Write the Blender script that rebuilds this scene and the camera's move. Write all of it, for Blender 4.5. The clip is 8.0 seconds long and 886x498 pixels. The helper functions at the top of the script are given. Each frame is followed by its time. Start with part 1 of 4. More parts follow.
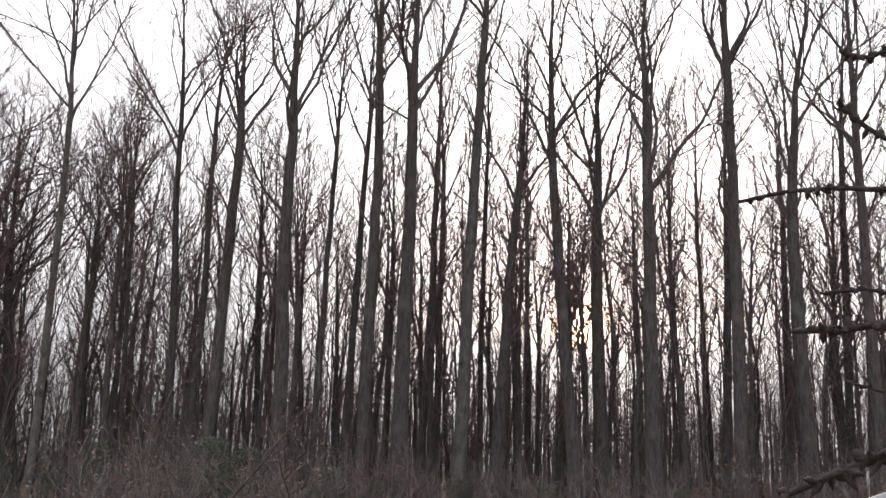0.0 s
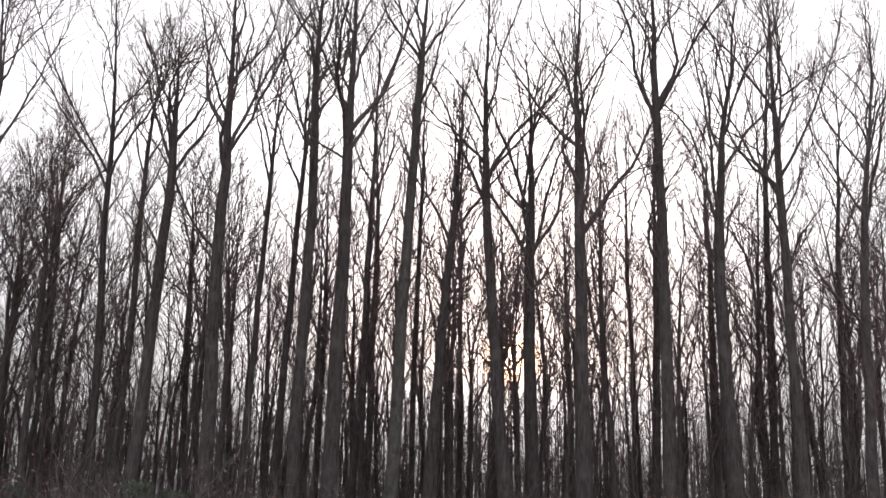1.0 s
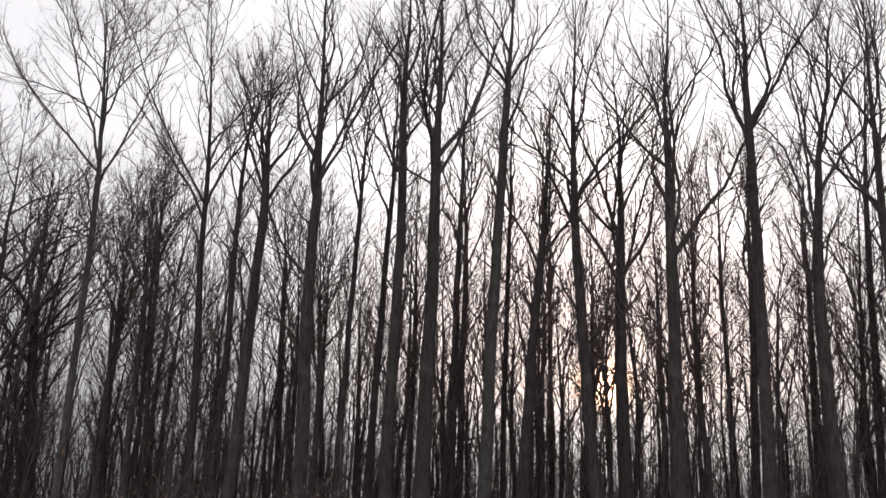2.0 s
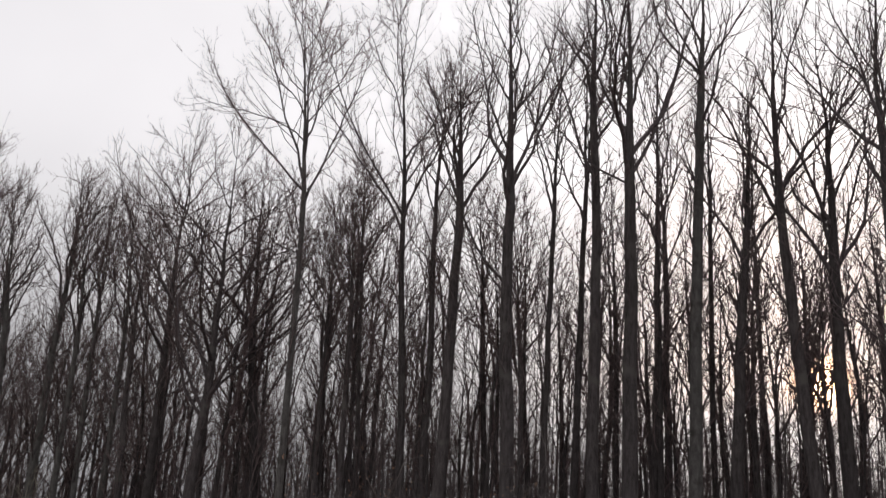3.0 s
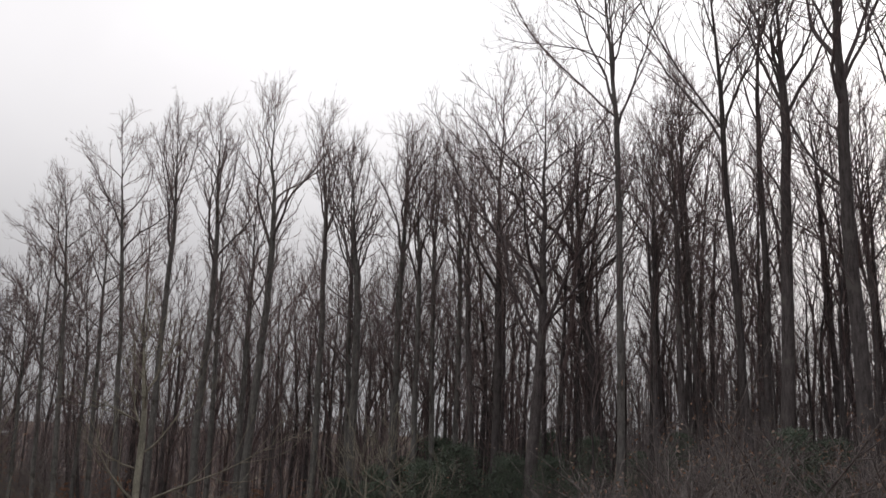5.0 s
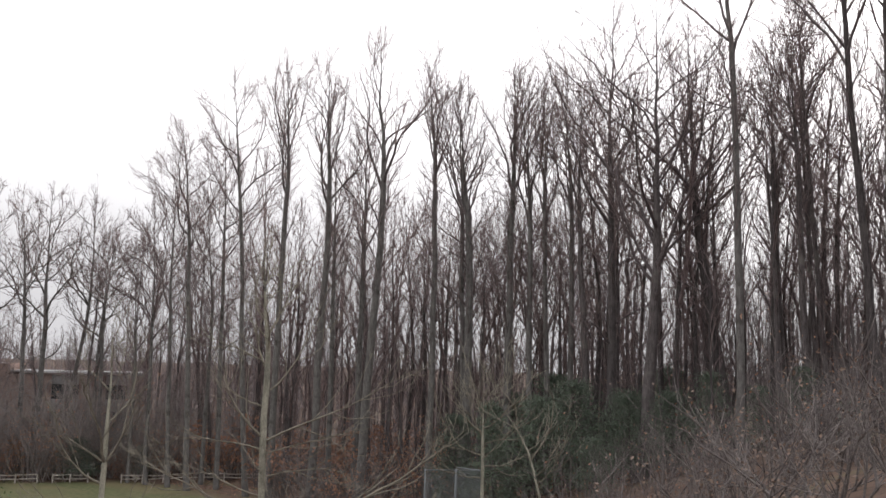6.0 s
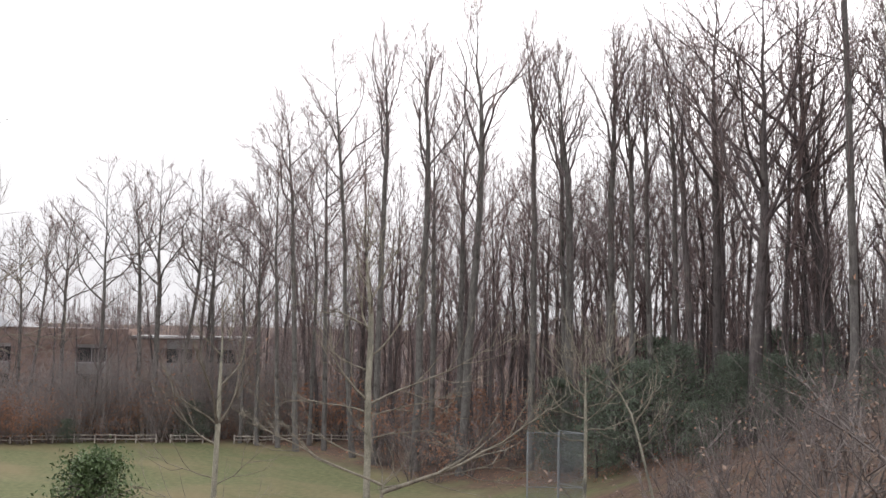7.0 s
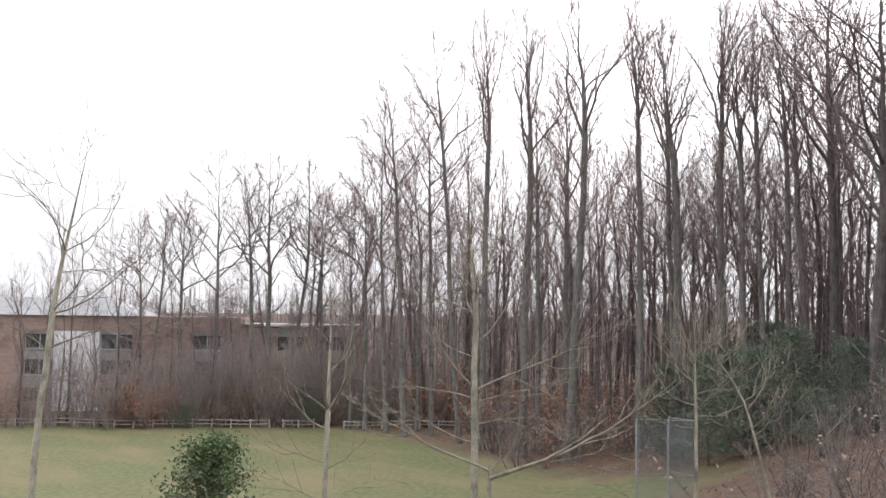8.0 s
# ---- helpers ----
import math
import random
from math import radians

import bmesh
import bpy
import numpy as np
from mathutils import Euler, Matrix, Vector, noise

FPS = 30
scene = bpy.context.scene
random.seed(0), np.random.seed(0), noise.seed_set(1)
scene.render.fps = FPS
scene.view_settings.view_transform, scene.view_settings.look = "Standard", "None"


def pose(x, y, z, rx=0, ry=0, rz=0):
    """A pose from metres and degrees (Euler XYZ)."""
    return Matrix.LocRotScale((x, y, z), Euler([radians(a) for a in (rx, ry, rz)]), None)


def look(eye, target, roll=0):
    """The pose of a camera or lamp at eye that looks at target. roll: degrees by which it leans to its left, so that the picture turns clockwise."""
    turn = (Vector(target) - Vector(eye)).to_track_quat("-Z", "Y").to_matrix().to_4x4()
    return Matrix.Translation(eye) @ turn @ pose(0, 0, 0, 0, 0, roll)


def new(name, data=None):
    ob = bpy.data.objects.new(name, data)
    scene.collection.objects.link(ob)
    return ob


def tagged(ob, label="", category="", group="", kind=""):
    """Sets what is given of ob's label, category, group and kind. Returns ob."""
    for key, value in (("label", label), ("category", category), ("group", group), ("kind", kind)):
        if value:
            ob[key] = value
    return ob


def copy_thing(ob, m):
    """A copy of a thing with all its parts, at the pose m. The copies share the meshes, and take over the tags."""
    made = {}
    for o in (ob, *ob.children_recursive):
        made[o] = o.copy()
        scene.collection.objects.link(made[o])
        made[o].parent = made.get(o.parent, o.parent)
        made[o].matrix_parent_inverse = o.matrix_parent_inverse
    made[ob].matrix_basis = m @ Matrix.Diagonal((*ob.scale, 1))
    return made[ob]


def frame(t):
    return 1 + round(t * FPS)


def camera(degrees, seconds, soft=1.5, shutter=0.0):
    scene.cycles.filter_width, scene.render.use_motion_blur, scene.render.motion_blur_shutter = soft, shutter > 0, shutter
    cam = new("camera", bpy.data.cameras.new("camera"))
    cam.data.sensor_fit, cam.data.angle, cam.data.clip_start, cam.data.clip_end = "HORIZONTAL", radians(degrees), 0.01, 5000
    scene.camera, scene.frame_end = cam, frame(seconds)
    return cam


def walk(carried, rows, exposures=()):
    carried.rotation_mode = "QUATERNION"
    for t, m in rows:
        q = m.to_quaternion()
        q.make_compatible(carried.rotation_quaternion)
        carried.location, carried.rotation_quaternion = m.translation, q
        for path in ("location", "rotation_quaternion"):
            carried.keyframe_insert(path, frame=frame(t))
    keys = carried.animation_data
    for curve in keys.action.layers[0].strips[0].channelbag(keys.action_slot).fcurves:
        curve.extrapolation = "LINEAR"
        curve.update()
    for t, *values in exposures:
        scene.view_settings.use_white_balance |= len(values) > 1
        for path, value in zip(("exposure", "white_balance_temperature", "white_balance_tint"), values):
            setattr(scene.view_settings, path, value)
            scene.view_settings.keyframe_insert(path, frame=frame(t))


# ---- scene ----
EYE = 12.2
cam = camera(50.0, 8.0, soft=1.5)
walk(cam, [
    (0, pose(0.03, 0, EYE - 0.20, 103.1, -1.86, -0.43)),
    (0.2, pose(0.02, 0, EYE - 0.13, 103.35, -1.79, -1.25)),
    (0.5, pose(0.005, 0, EYE - 0.03, 103.9, -1.68, -2.43)),
    (0.7, pose(0, 0, EYE, 104.45, -1.60, -3.28)),
    (1, pose(0, 0, EYE, 105.35, -1.50, -4.49)),
    (1.2, pose(0, 0, EYE, 105.92, -1.45, -5.13)),
    (2.3, pose(0, 0, EYE, 106.62, -2.62, 4.58)),
    (2.5, pose(0, 0, EYE, 106.57, -2.73, 7.02)),
    (3, pose(0, 0, EYE, 106.33, -3.12, 12.86)),
    (3.5, pose(0, 0, EYE, 105.82, -3.07, 18.51)),
    (4, pose(0, 0, EYE, 105.04, -2.97, 23.74)),
    (4.5, pose(0, 0, EYE, 103.47, -2.57, 28.56)),
    (5, pose(0, 0, EYE, 101.12, -2.03, 32.89)),
    (5.2, pose(0, 0, EYE, 100.19, -1.86, 34.46)),
    (6.3, pose(0, 0, EYE, 96.33, -1.33, 41.53)),
    (6.5, pose(0, 0, EYE, 95.83, -1.24, 42.73)),
    (7, pose(0, 0, EYE, 94.91, -1.18, 45.81)),
    (7.5, pose(0, 0, EYE, 94.35, -1.05, 48.94)),
    (8, pose(0, 0, EYE, 94.00, -0.75, 52.11)),
], exposures=[(0, 0.58, 6600, 15.5), (0.5, 0.54, 6600, 16.5), (1.2, 0.29, 6600, 16.5), (2.3, -0.27, 6650, 16), (4.5, -0.2, 6700, 15.5), (5.2, 0.2, 6700, 15), (6.3, 1.06, 6700, 15), (7, 1.28, 6700, 15), (7.5, 1.45, 6650, 14.5), (8, 1.56, 6650, 14)])

# ---- world and sun: a hazy, thinly overcast evening ----
SUN_AZ, SUN_EL = -8.46, 8.73
SUN_WAY = Vector((-math.sin(radians(SUN_AZ)) * math.cos(radians(SUN_EL)),
                  math.cos(radians(SUN_AZ)) * math.cos(radians(SUN_EL)), math.sin(radians(SUN_EL))))
world = bpy.data.worlds.new("evening_sky")
scene.world = world
world.use_nodes = True
wt = world.node_tree
wt.nodes.clear()


def wnode(kind, **sets):
    n = wt.nodes.new(kind)
    for k, v in sets.items():
        n.inputs[k].default_value = v
    return n


sky = wnode("ShaderNodeTexSky")
sky.sky_type, sky.sun_disc = "NISHITA", False
sky.sun_elevation, sky.sun_rotation = radians(SUN_EL), radians(-SUN_AZ)
sky.air_density, sky.dust_density, sky.ozone_density = 1.0, 6.0, 1.0
pale = wnode("ShaderNodeHueSaturation", Saturation=0.22, Value=1.0)
wt.links.new(sky.outputs[0], pale.inputs["Color"])
# the cloud veil evens out the sky's light
veil = wnode("ShaderNodeMixRGB", Fac=0.84, Color2=(8.15, 8.4, 8.6, 1))
wt.links.new(pale.outputs[0], veil.inputs[1])
# slow cloud structure
wcoord = wnode("ShaderNodeTexCoord")
cloud = wnode("ShaderNodeTexNoise", Scale=1.7, Detail=5.0, Roughness=0.55)
wt.links.new(wcoord.outputs["Generated"], cloud.inputs["Vector"])
cramp = wnode("ShaderNodeMapRange", **{"From Min": 0.3, "From Max": 0.7, "To Min": 0.93, "To Max": 1.07})
wt.links.new(cloud.outputs[0], cramp.inputs["Value"])
wdot = wnode("ShaderNodeVectorMath")
wdot.operation = "DOT_PRODUCT"
wdot.inputs[1].default_value = SUN_WAY
wt.links.new(wcoord.outputs["Generated"], wdot.inputs[0])
# the evening sky fades smoothly from the sun's side to the far side
fade = wnode("ShaderNodeMapRange", **{"From Min": -0.2, "From Max": 1.0, "To Min": 0.74, "To Max": 1.1})
wt.links.new(wdot.outputs["Value"], fade.inputs["Value"])
level = wnode("ShaderNodeMath")
level.operation = "MULTIPLY"
wt.links.new(fade.outputs[0], level.inputs[0])
wt.links.new(cramp.outputs[0], level.inputs[1])
cmul = wnode("ShaderNodeVectorMath")
cmul.operation = "SCALE"
wt.links.new(veil.outputs[0], cmul.inputs[0])
wt.links.new(level.outputs[0], cmul.inputs["Scale"])
# the sun's aureole seen through the veil
halo = wnode("ShaderNodeMath")
halo.operation = "POWER"
halo.inputs[1].default_value = 60.0
wclamp = wnode("ShaderNodeClamp")
wt.links.new(wdot.outputs["Value"], wclamp.inputs[0])
wt.links.new(wclamp.outputs[0], halo.inputs[0])
core = wnode("ShaderNodeMath")
core.operation = "POWER"
core.inputs[1].default_value = 7000.0
wt.links.new(wclamp.outputs[0], core.inputs[0])
coreg = wnode("ShaderNodeMath")
coreg.operation = "MULTIPLY_ADD"
coreg.inputs[1].default_value = 55.0
wt.links.new(core.outputs[0], coreg.inputs[0])
wt.links.new(halo.outputs[0], coreg.inputs[2])
glow = wnode("ShaderNodeVectorMath")
glow.operation = "SCALE"
glow.inputs[0].default_value = (4.6, 2.5, 1.2)
# a bank of mist lies along the horizon below the sun
bank = wnode("ShaderNodeMapRange", **{"From Min": 0.10, "From Max": 0.155, "To Min": 0.05, "To Max": 1.0})
bank.interpolation_type = "SMOOTHSTEP"
veiled = wnode("ShaderNodeMath")
veiled.operation = "MULTIPLY"
wt.links.new(coreg.outputs[0], veiled.inputs[0])
wt.links.new(bank.outputs[0], veiled.inputs[1])
wt.links.new(veiled.outputs[0], glow.inputs["Scale"])
# haze dims and cools the sky towards the horizon
wsep = wnode("ShaderNodeSeparateXYZ")
wt.links.new(wcoord.outputs["Generated"], wsep.inputs[0])
rise = wnode("ShaderNodeMapRange", **{"From Min": 0.03, "From Max": 0.42})
rise.interpolation_type = "SMOOTHSTEP"
wt.links.new(wsep.outputs["Z"], rise.inputs["Value"])
wt.links.new(wsep.outputs["Z"], bank.inputs["Value"])
haze = wnode("ShaderNodeMixRGB", Color1=(0.42, 0.424, 0.428, 1), Color2=(1, 1, 1, 1))
wt.links.new(rise.outputs[0], haze.inputs[0])
hazed = wnode("ShaderNodeVectorMath")
hazed.operation = "MULTIPLY"
wt.links.new(cmul.outputs[0], hazed.inputs[0])
wt.links.new(haze.outputs[0], hazed.inputs[1])
wsum = wnode("ShaderNodeVectorMath")
wt.links.new(hazed.outputs[0], wsum.inputs[0])
wt.links.new(glow.outputs[0], wsum.inputs[1])
back = wnode("ShaderNodeBackground", Strength=0.14)
wt.links.new(wsum.outputs[0], back.inputs["Color"])
wout = wnode("ShaderNodeOutputWorld")
wt.links.new(back.outputs[0], wout.inputs["Surface"])

sun = new("sun", bpy.data.lights.new("sun", "SUN"))
sun.data.energy, sun.data.angle, sun.data.color = 0.6, radians(12), (1.0, 0.82, 0.62)
sun.matrix_world = look(SUN_WAY * 100, (0, 0, 0))


# ---- materials ----
def material(name, low, high, rough=0.9, scale=(4, 4, 4), fine=30.0, bump=0.3, spots=None, vary=0.15, detail=6.0):
    """Two scales of noise between two colours, a bump, a tint by object, and stains of a third colour."""
    m = bpy.data.materials.new(name)
    m.use_nodes = True
    t = m.node_tree
    b = t.nodes["Principled BSDF"]
    b.inputs["Roughness"].default_value = rough
    b.inputs["Specular IOR Level"].default_value = 0.25
    co = t.nodes.new("ShaderNodeTexCoord")
    mp = t.nodes.new("ShaderNodeMapping")
    mp.inputs["Scale"].default_value = scale
    t.links.new(co.outputs["Object"], mp.inputs["Vector"])
    n1 = t.nodes.new("ShaderNodeTexNoise")
    n1.inputs["Scale"].default_value, n1.inputs["Detail"].default_value = 1.0, detail
    n2 = t.nodes.new("ShaderNodeTexNoise")
    n2.inputs["Scale"].default_value, n2.inputs["Detail"].default_value = fine / max(scale), 4.0
    t.links.new(mp.outputs[0], n1.inputs["Vector"])
    t.links.new(mp.outputs[0], n2.inputs["Vector"])
    mixf = t.nodes.new("ShaderNodeMath")
    mixf.operation = "MULTIPLY_ADD"
    mixf.inputs[1].default_value = 0.6
    half = t.nodes.new("ShaderNodeMath")
    half.operation = "MULTIPLY"
    half.inputs[1].default_value = 0.45
    t.links.new(n2.outputs[0], half.inputs[0])
    t.links.new(n1.outputs[0], mixf.inputs[0])
    t.links.new(half.outputs[0], mixf.inputs[2])
    ramp = t.nodes.new("ShaderNodeValToRGB")
    ramp.color_ramp.elements[0].position, ramp.color_ramp.elements[1].position = 0.36, 0.68
    ramp.color_ramp.elements[0].color, ramp.color_ramp.elements[1].color = (*low, 1), (*high, 1)
    t.links.new(mixf.outputs[0], ramp.inputs[0])
    colour = ramp.outputs[0]
    if spots:
        n3 = t.nodes.new("ShaderNodeTexNoise")
        n3.inputs["Scale"].default_value, n3.inputs["Detail"].default_value = spots[3], 5.0
        t.links.new(co.outputs["Object"], n3.inputs["Vector"])
        r3 = t.nodes.new("ShaderNodeMapRange")
        r3.inputs["From Min"].default_value, r3.inputs["From Max"].default_value = 0.55, 0.68
        t.links.new(n3.outputs[0], r3.inputs["Value"])
        mx = t.nodes.new("ShaderNodeMixRGB")
        mx.inputs[2].default_value = (*spots[:3], 1)
        t.links.new(r3.outputs[0], mx.inputs[0])
        t.links.new(colour, mx.inputs[1])
        colour = mx.outputs[0]
    if vary:
        info = t.nodes.new("ShaderNodeObjectInfo")
        r = t.nodes.new("ShaderNodeMapRange")
        r.inputs["To Min"].default_value, r.inputs["To Max"].default_value = 1 - vary, 1 + vary
        t.links.new(info.outputs["Random"], r.inputs["Value"])
        hs = t.nodes.new("ShaderNodeHueSaturation")
        t.links.new(colour, hs.inputs["Color"])
        t.links.new(r.outputs[0], hs.inputs["Value"])
        colour = hs.outputs[0]
    t.links.new(colour, b.inputs["Base Color"])
    if bump:
        bp = t.nodes.new("ShaderNodeBump")
        bp.inputs["Strength"].default_value, bp.inputs["Distance"].default_value = bump, 0.03
        t.links.new(mixf.outputs[0], bp.inputs["Height"])
        t.links.new(bp.outputs[0], b.inputs["Normal"])
    return m


BARK = material("furrowed_bark", (0.046, 0.040, 0.040), (0.134, 0.118, 0.118), 0.95, (9, 9, 1.6), 50, 0.8, (0.13, 0.12, 0.113, 0.9), 0.22)
PALE_BARK = material("pale_grey_bark", (0.13, 0.126, 0.1), (0.33, 0.316, 0.255), 0.9, (5, 5, 2.5), 40, 0.5, (0.1, 0.1, 0.09, 1.4), 0.12)
# pale trees' own bark; also side light and haze on farther trunks, as colour
PALE_LIT_WOOD = material("pale_and_lit_bark", (0.075, 0.07, 0.068), (0.18, 0.172, 0.165), 0.92, (6, 6, 2), 40, 0.5, (0.07, 0.065, 0.06, 1.2), 0.1)
LIMB_BARK = material("branch_bark", (0.066, 0.056, 0.057), (0.178, 0.152, 0.155), 0.92, (8, 8, 4), 40, 0.4, None, 0.2)
TWIG = material("twig_bark", (0.098, 0.074, 0.073), (0.215, 0.164, 0.163), 0.9, (3, 3, 3), 20, 0, None, 0.2, 2.0)
PALE_TWIG = material("pale_twig_bark", (0.11, 0.099, 0.079), (0.245, 0.222, 0.178), 0.9, (4, 4, 4), 25, 0, None, 0.1, 2.0)
BRUSH = material("brush_stem_bark", (0.08, 0.068, 0.065), (0.205, 0.175, 0.17), 0.9, (3, 3, 3), 20, 0, None, 0.3, 2.0)
TAN_LEAF = material("dead_tan_leaf", (0.14, 0.1, 0.08), (0.28, 0.205, 0.165), 0.8, (2, 2, 2), 12, 0, None, 0.2, 2.0)
RUST_LEAF = material("dead_rust_leaf", (0.2, 0.102, 0.068), (0.4, 0.222, 0.15), 0.8, (1.5, 1.5, 1.5), 10, 0, None, 0.2, 2.0)
GREEN_LEAF = material("evergreen_leaf", (0.058, 0.08, 0.062), (0.14, 0.17, 0.125), 0.65, (1.5, 1.5, 1.5), 10, 0, None, 0.2, 2.0)
HOLLY_LEAF = material("holly_leaf", (0.035, 0.06, 0.025), (0.09, 0.13, 0.055), 0.4, (3, 3, 3), 20, 0, None, 0.1, 2.0)


# ---- mesh helpers ----
def quads(name, verts, faces, smooth=True, tris=None):
    me = bpy.data.meshes.new(name)
    me.vertices.add(len(verts))
    me.vertices.foreach_set("co", np.ascontiguousarray(verts, dtype=np.float32).ravel())
    n, m = len(faces), 0 if tris is None else len(tris)
    corners = np.ascontiguousarray(faces, dtype=np.int32).ravel()
    starts = np.arange(0, n * 4, 4, dtype=np.int32)
    if m:
        corners = np.concatenate([corners, np.asarray(tris, dtype=np.int32).ravel()])
        starts = np.concatenate([starts, n * 4 + np.arange(0, m * 3, 3, dtype=np.int32)])
    me.loops.add(len(corners))
    me.loops.foreach_set("vertex_index", corners)
    me.polygons.add(n + m)
    me.polygons.foreach_set("loop_start", starts)
    me.polygons.foreach_set("use_smooth", np.full(n + m, smooth))
    me.update(calc_edges=True)
    return me


def unit(v):
    return v / np.maximum(np.linalg.norm(v, axis=-1, keepdims=True), 1e-9)


class Tubes:
    """Gathers tapered branches, then makes one mesh of them."""

    def __init__(self):
        self.groups = {}
        self.spikes = []

    def spike(self, base, tip, radius):
        """Fine twigs that run out to a point."""
        self.spikes.append((base, tip, radius))

    def add(self, points, radii, sides):
        points, radii = np.asarray(points, float), np.asarray(radii, float)
        if points.ndim == 2:
            points, radii = points[None], radii[None]
        g = self.groups.setdefault((points.shape[1], sides), ([], []))
        g[0].append(points)
        g[1].append(radii)

    def mesh(self, name, mat):
        vs, fs, off = [], [], 0
        for (k, s), (ps, rs) in self.groups.items():
            p, r = np.concatenate(ps), np.concatenate(rs)
            n = len(p)
            tan = unit(np.gradient(p, axis=1))
            ref = np.where(np.abs(tan[:, :1, 2:]) > 0.8, np.array([1.0, 0, 0]), np.array([0, 0, 1.0]))
            a = unit(np.cross(tan, np.broadcast_to(ref, tan.shape)))
            b = np.cross(tan, a)
            ang = np.arange(s) * 2 * math.pi / s
            ring = a[:, :, None] * np.cos(ang)[:, None] + b[:, :, None] * np.sin(ang)[:, None]
            v = p[:, :, None] + ring * r[:, :, None, None]
            idx = np.arange(n * k * s).reshape(n, k, s) + off
            q = np.stack([idx[:, :-1], np.roll(idx, -1, 2)[:, :-1], np.roll(idx, -1, 2)[:, 1:], idx[:, 1:]], -1)
            vs.append(v.reshape(-1, 3))
            fs.append(q.reshape(-1, 4))
            off += n * k * s
        ts = None
        if self.spikes:
            base, tip, rad = (np.concatenate(x) for x in zip(*self.spikes))
            n, d = len(base), unit(tip - base)
            a = unit(np.cross(d, np.where(np.abs(d[:, 2:]) > 0.8, np.array([1.0, 0, 0]), np.array([0, 0, 1.0]))))
            b = np.cross(d, a)
            ring = [base + (a * math.cos(w) + b * math.sin(w)) * rad for w in (0, 2 * math.pi / 3, 4 * math.pi / 3)]
            vs.append(np.stack([*ring, tip], 1).reshape(-1, 3))
            i = off + np.arange(n)[:, None] * 4
            ts = np.stack([i + np.array([0, 1, 3]), i + np.array([1, 2, 3]), i + np.array([2, 0, 3])], 1).reshape(-1, 3)
        me = quads(name, np.concatenate(vs), np.concatenate(fs), tris=ts)
        me.materials.append(mat)
        return me


def leaf_mesh(name, places, size, rng, mat, droop=0.0, slim=0.28):
    """Folded leaf blades at the places given."""
    n = len(places)
    along = unit(rng.normal(size=(n, 3)) + np.array([0, 0, -droop]))
    side = unit(np.cross(along, rng.normal(size=(n, 3))))
    up = np.cross(along, side)
    s = size * rng.uniform(0.6, 1.3, (n, 1))
    v = np.stack([places, places + along * s * 0.5 + side * s * slim + up * s * 0.08, places + along * s,
                  places + along * s * 0.5 - side * s * slim + up * s * 0.08], 1)
    me = quads(name, v.reshape(-1, 3), np.arange(n * 4).reshape(n, 4), False)
    me.materials.append(mat)
    return me


def part(name, me, parent, label=""):
    ob = new(name, me)
    ob.parent = parent
    if label:
        ob["label"] = label
    return ob


def boxes(name, rows, mat, bevel=0.0, turn=None):
    """One mesh of bevelled boxes; each row is a centre and a size."""
    bm = bmesh.new()
    for cx, cy, cz, sx, sy, sz in rows:
        bmesh.ops.create_cube(bm, size=1, matrix=Matrix.Translation((cx, cy, cz)) @ Matrix.Diagonal((sx, sy, sz, 1)))
    if bevel:
        bmesh.ops.bevel(bm, geom=bm.edges[:], offset=bevel, segments=1, affect="EDGES")
    me = bpy.data.meshes.new(name)
    bm.to_mesh(me)
    bm.free()
    me.materials.append(mat)
    return me


# ---- the lie of the land ----
def ease(x):
    x = np.clip(x, 0, 1)
    return x * x * (3 - 2 * x)


def bearing(x, y):
    return np.degrees(np.arctan2(-x, y))


def land(x, y):
    """Height of the ground: a wooded shoulder, falling to a level field."""
    r, az = np.hypot(x, y), bearing(x, y)
    far = np.where(az < 12, 10.0, np.where(az > 130, 10 * ease((az - 130) / 40), 10 * ease((48 - az) / 36)))
    hills = np.where((az > 40) & (az < 140), 1.0, 0.4) * 10.0 * ease((r - 260) / 260)
    return far + (10.6 - far) * (1 - ease((r - 3) / 24)) + np.maximum(hills - far, 0)


def spot(az, r, sink=0.0):
    x, y = -math.sin(radians(az)) * r, math.cos(radians(az)) * r
    return np.array([x, y, float(land(x, y)) - sink])


# ---- trees ----
def grow(rng, start, way, length, k, up, wob):
    """A branch's course: k points, bending towards the light."""
    pts, p, d = [start], np.array(start, float), unit(np.array(way, float))
    for _ in range(k - 1):
        p = p + d * (length / (k - 1))
        pts.append(p)
        d = unit(d + np.array([0, 0, up]) + rng.normal(size=3) * wob)
    return np.array(pts)


def splay(rng, d, angle, face=None):
    """A way that leaves d at the angle given, on a chance side or towards face."""
    d = unit(np.array(d, float))
    f = rng.normal(size=3) if face is None else np.array(face, float)
    side = unit(f - d * np.dot(f, d))
    return d * math.cos(radians(angle)) + side * math.sin(radians(angle))


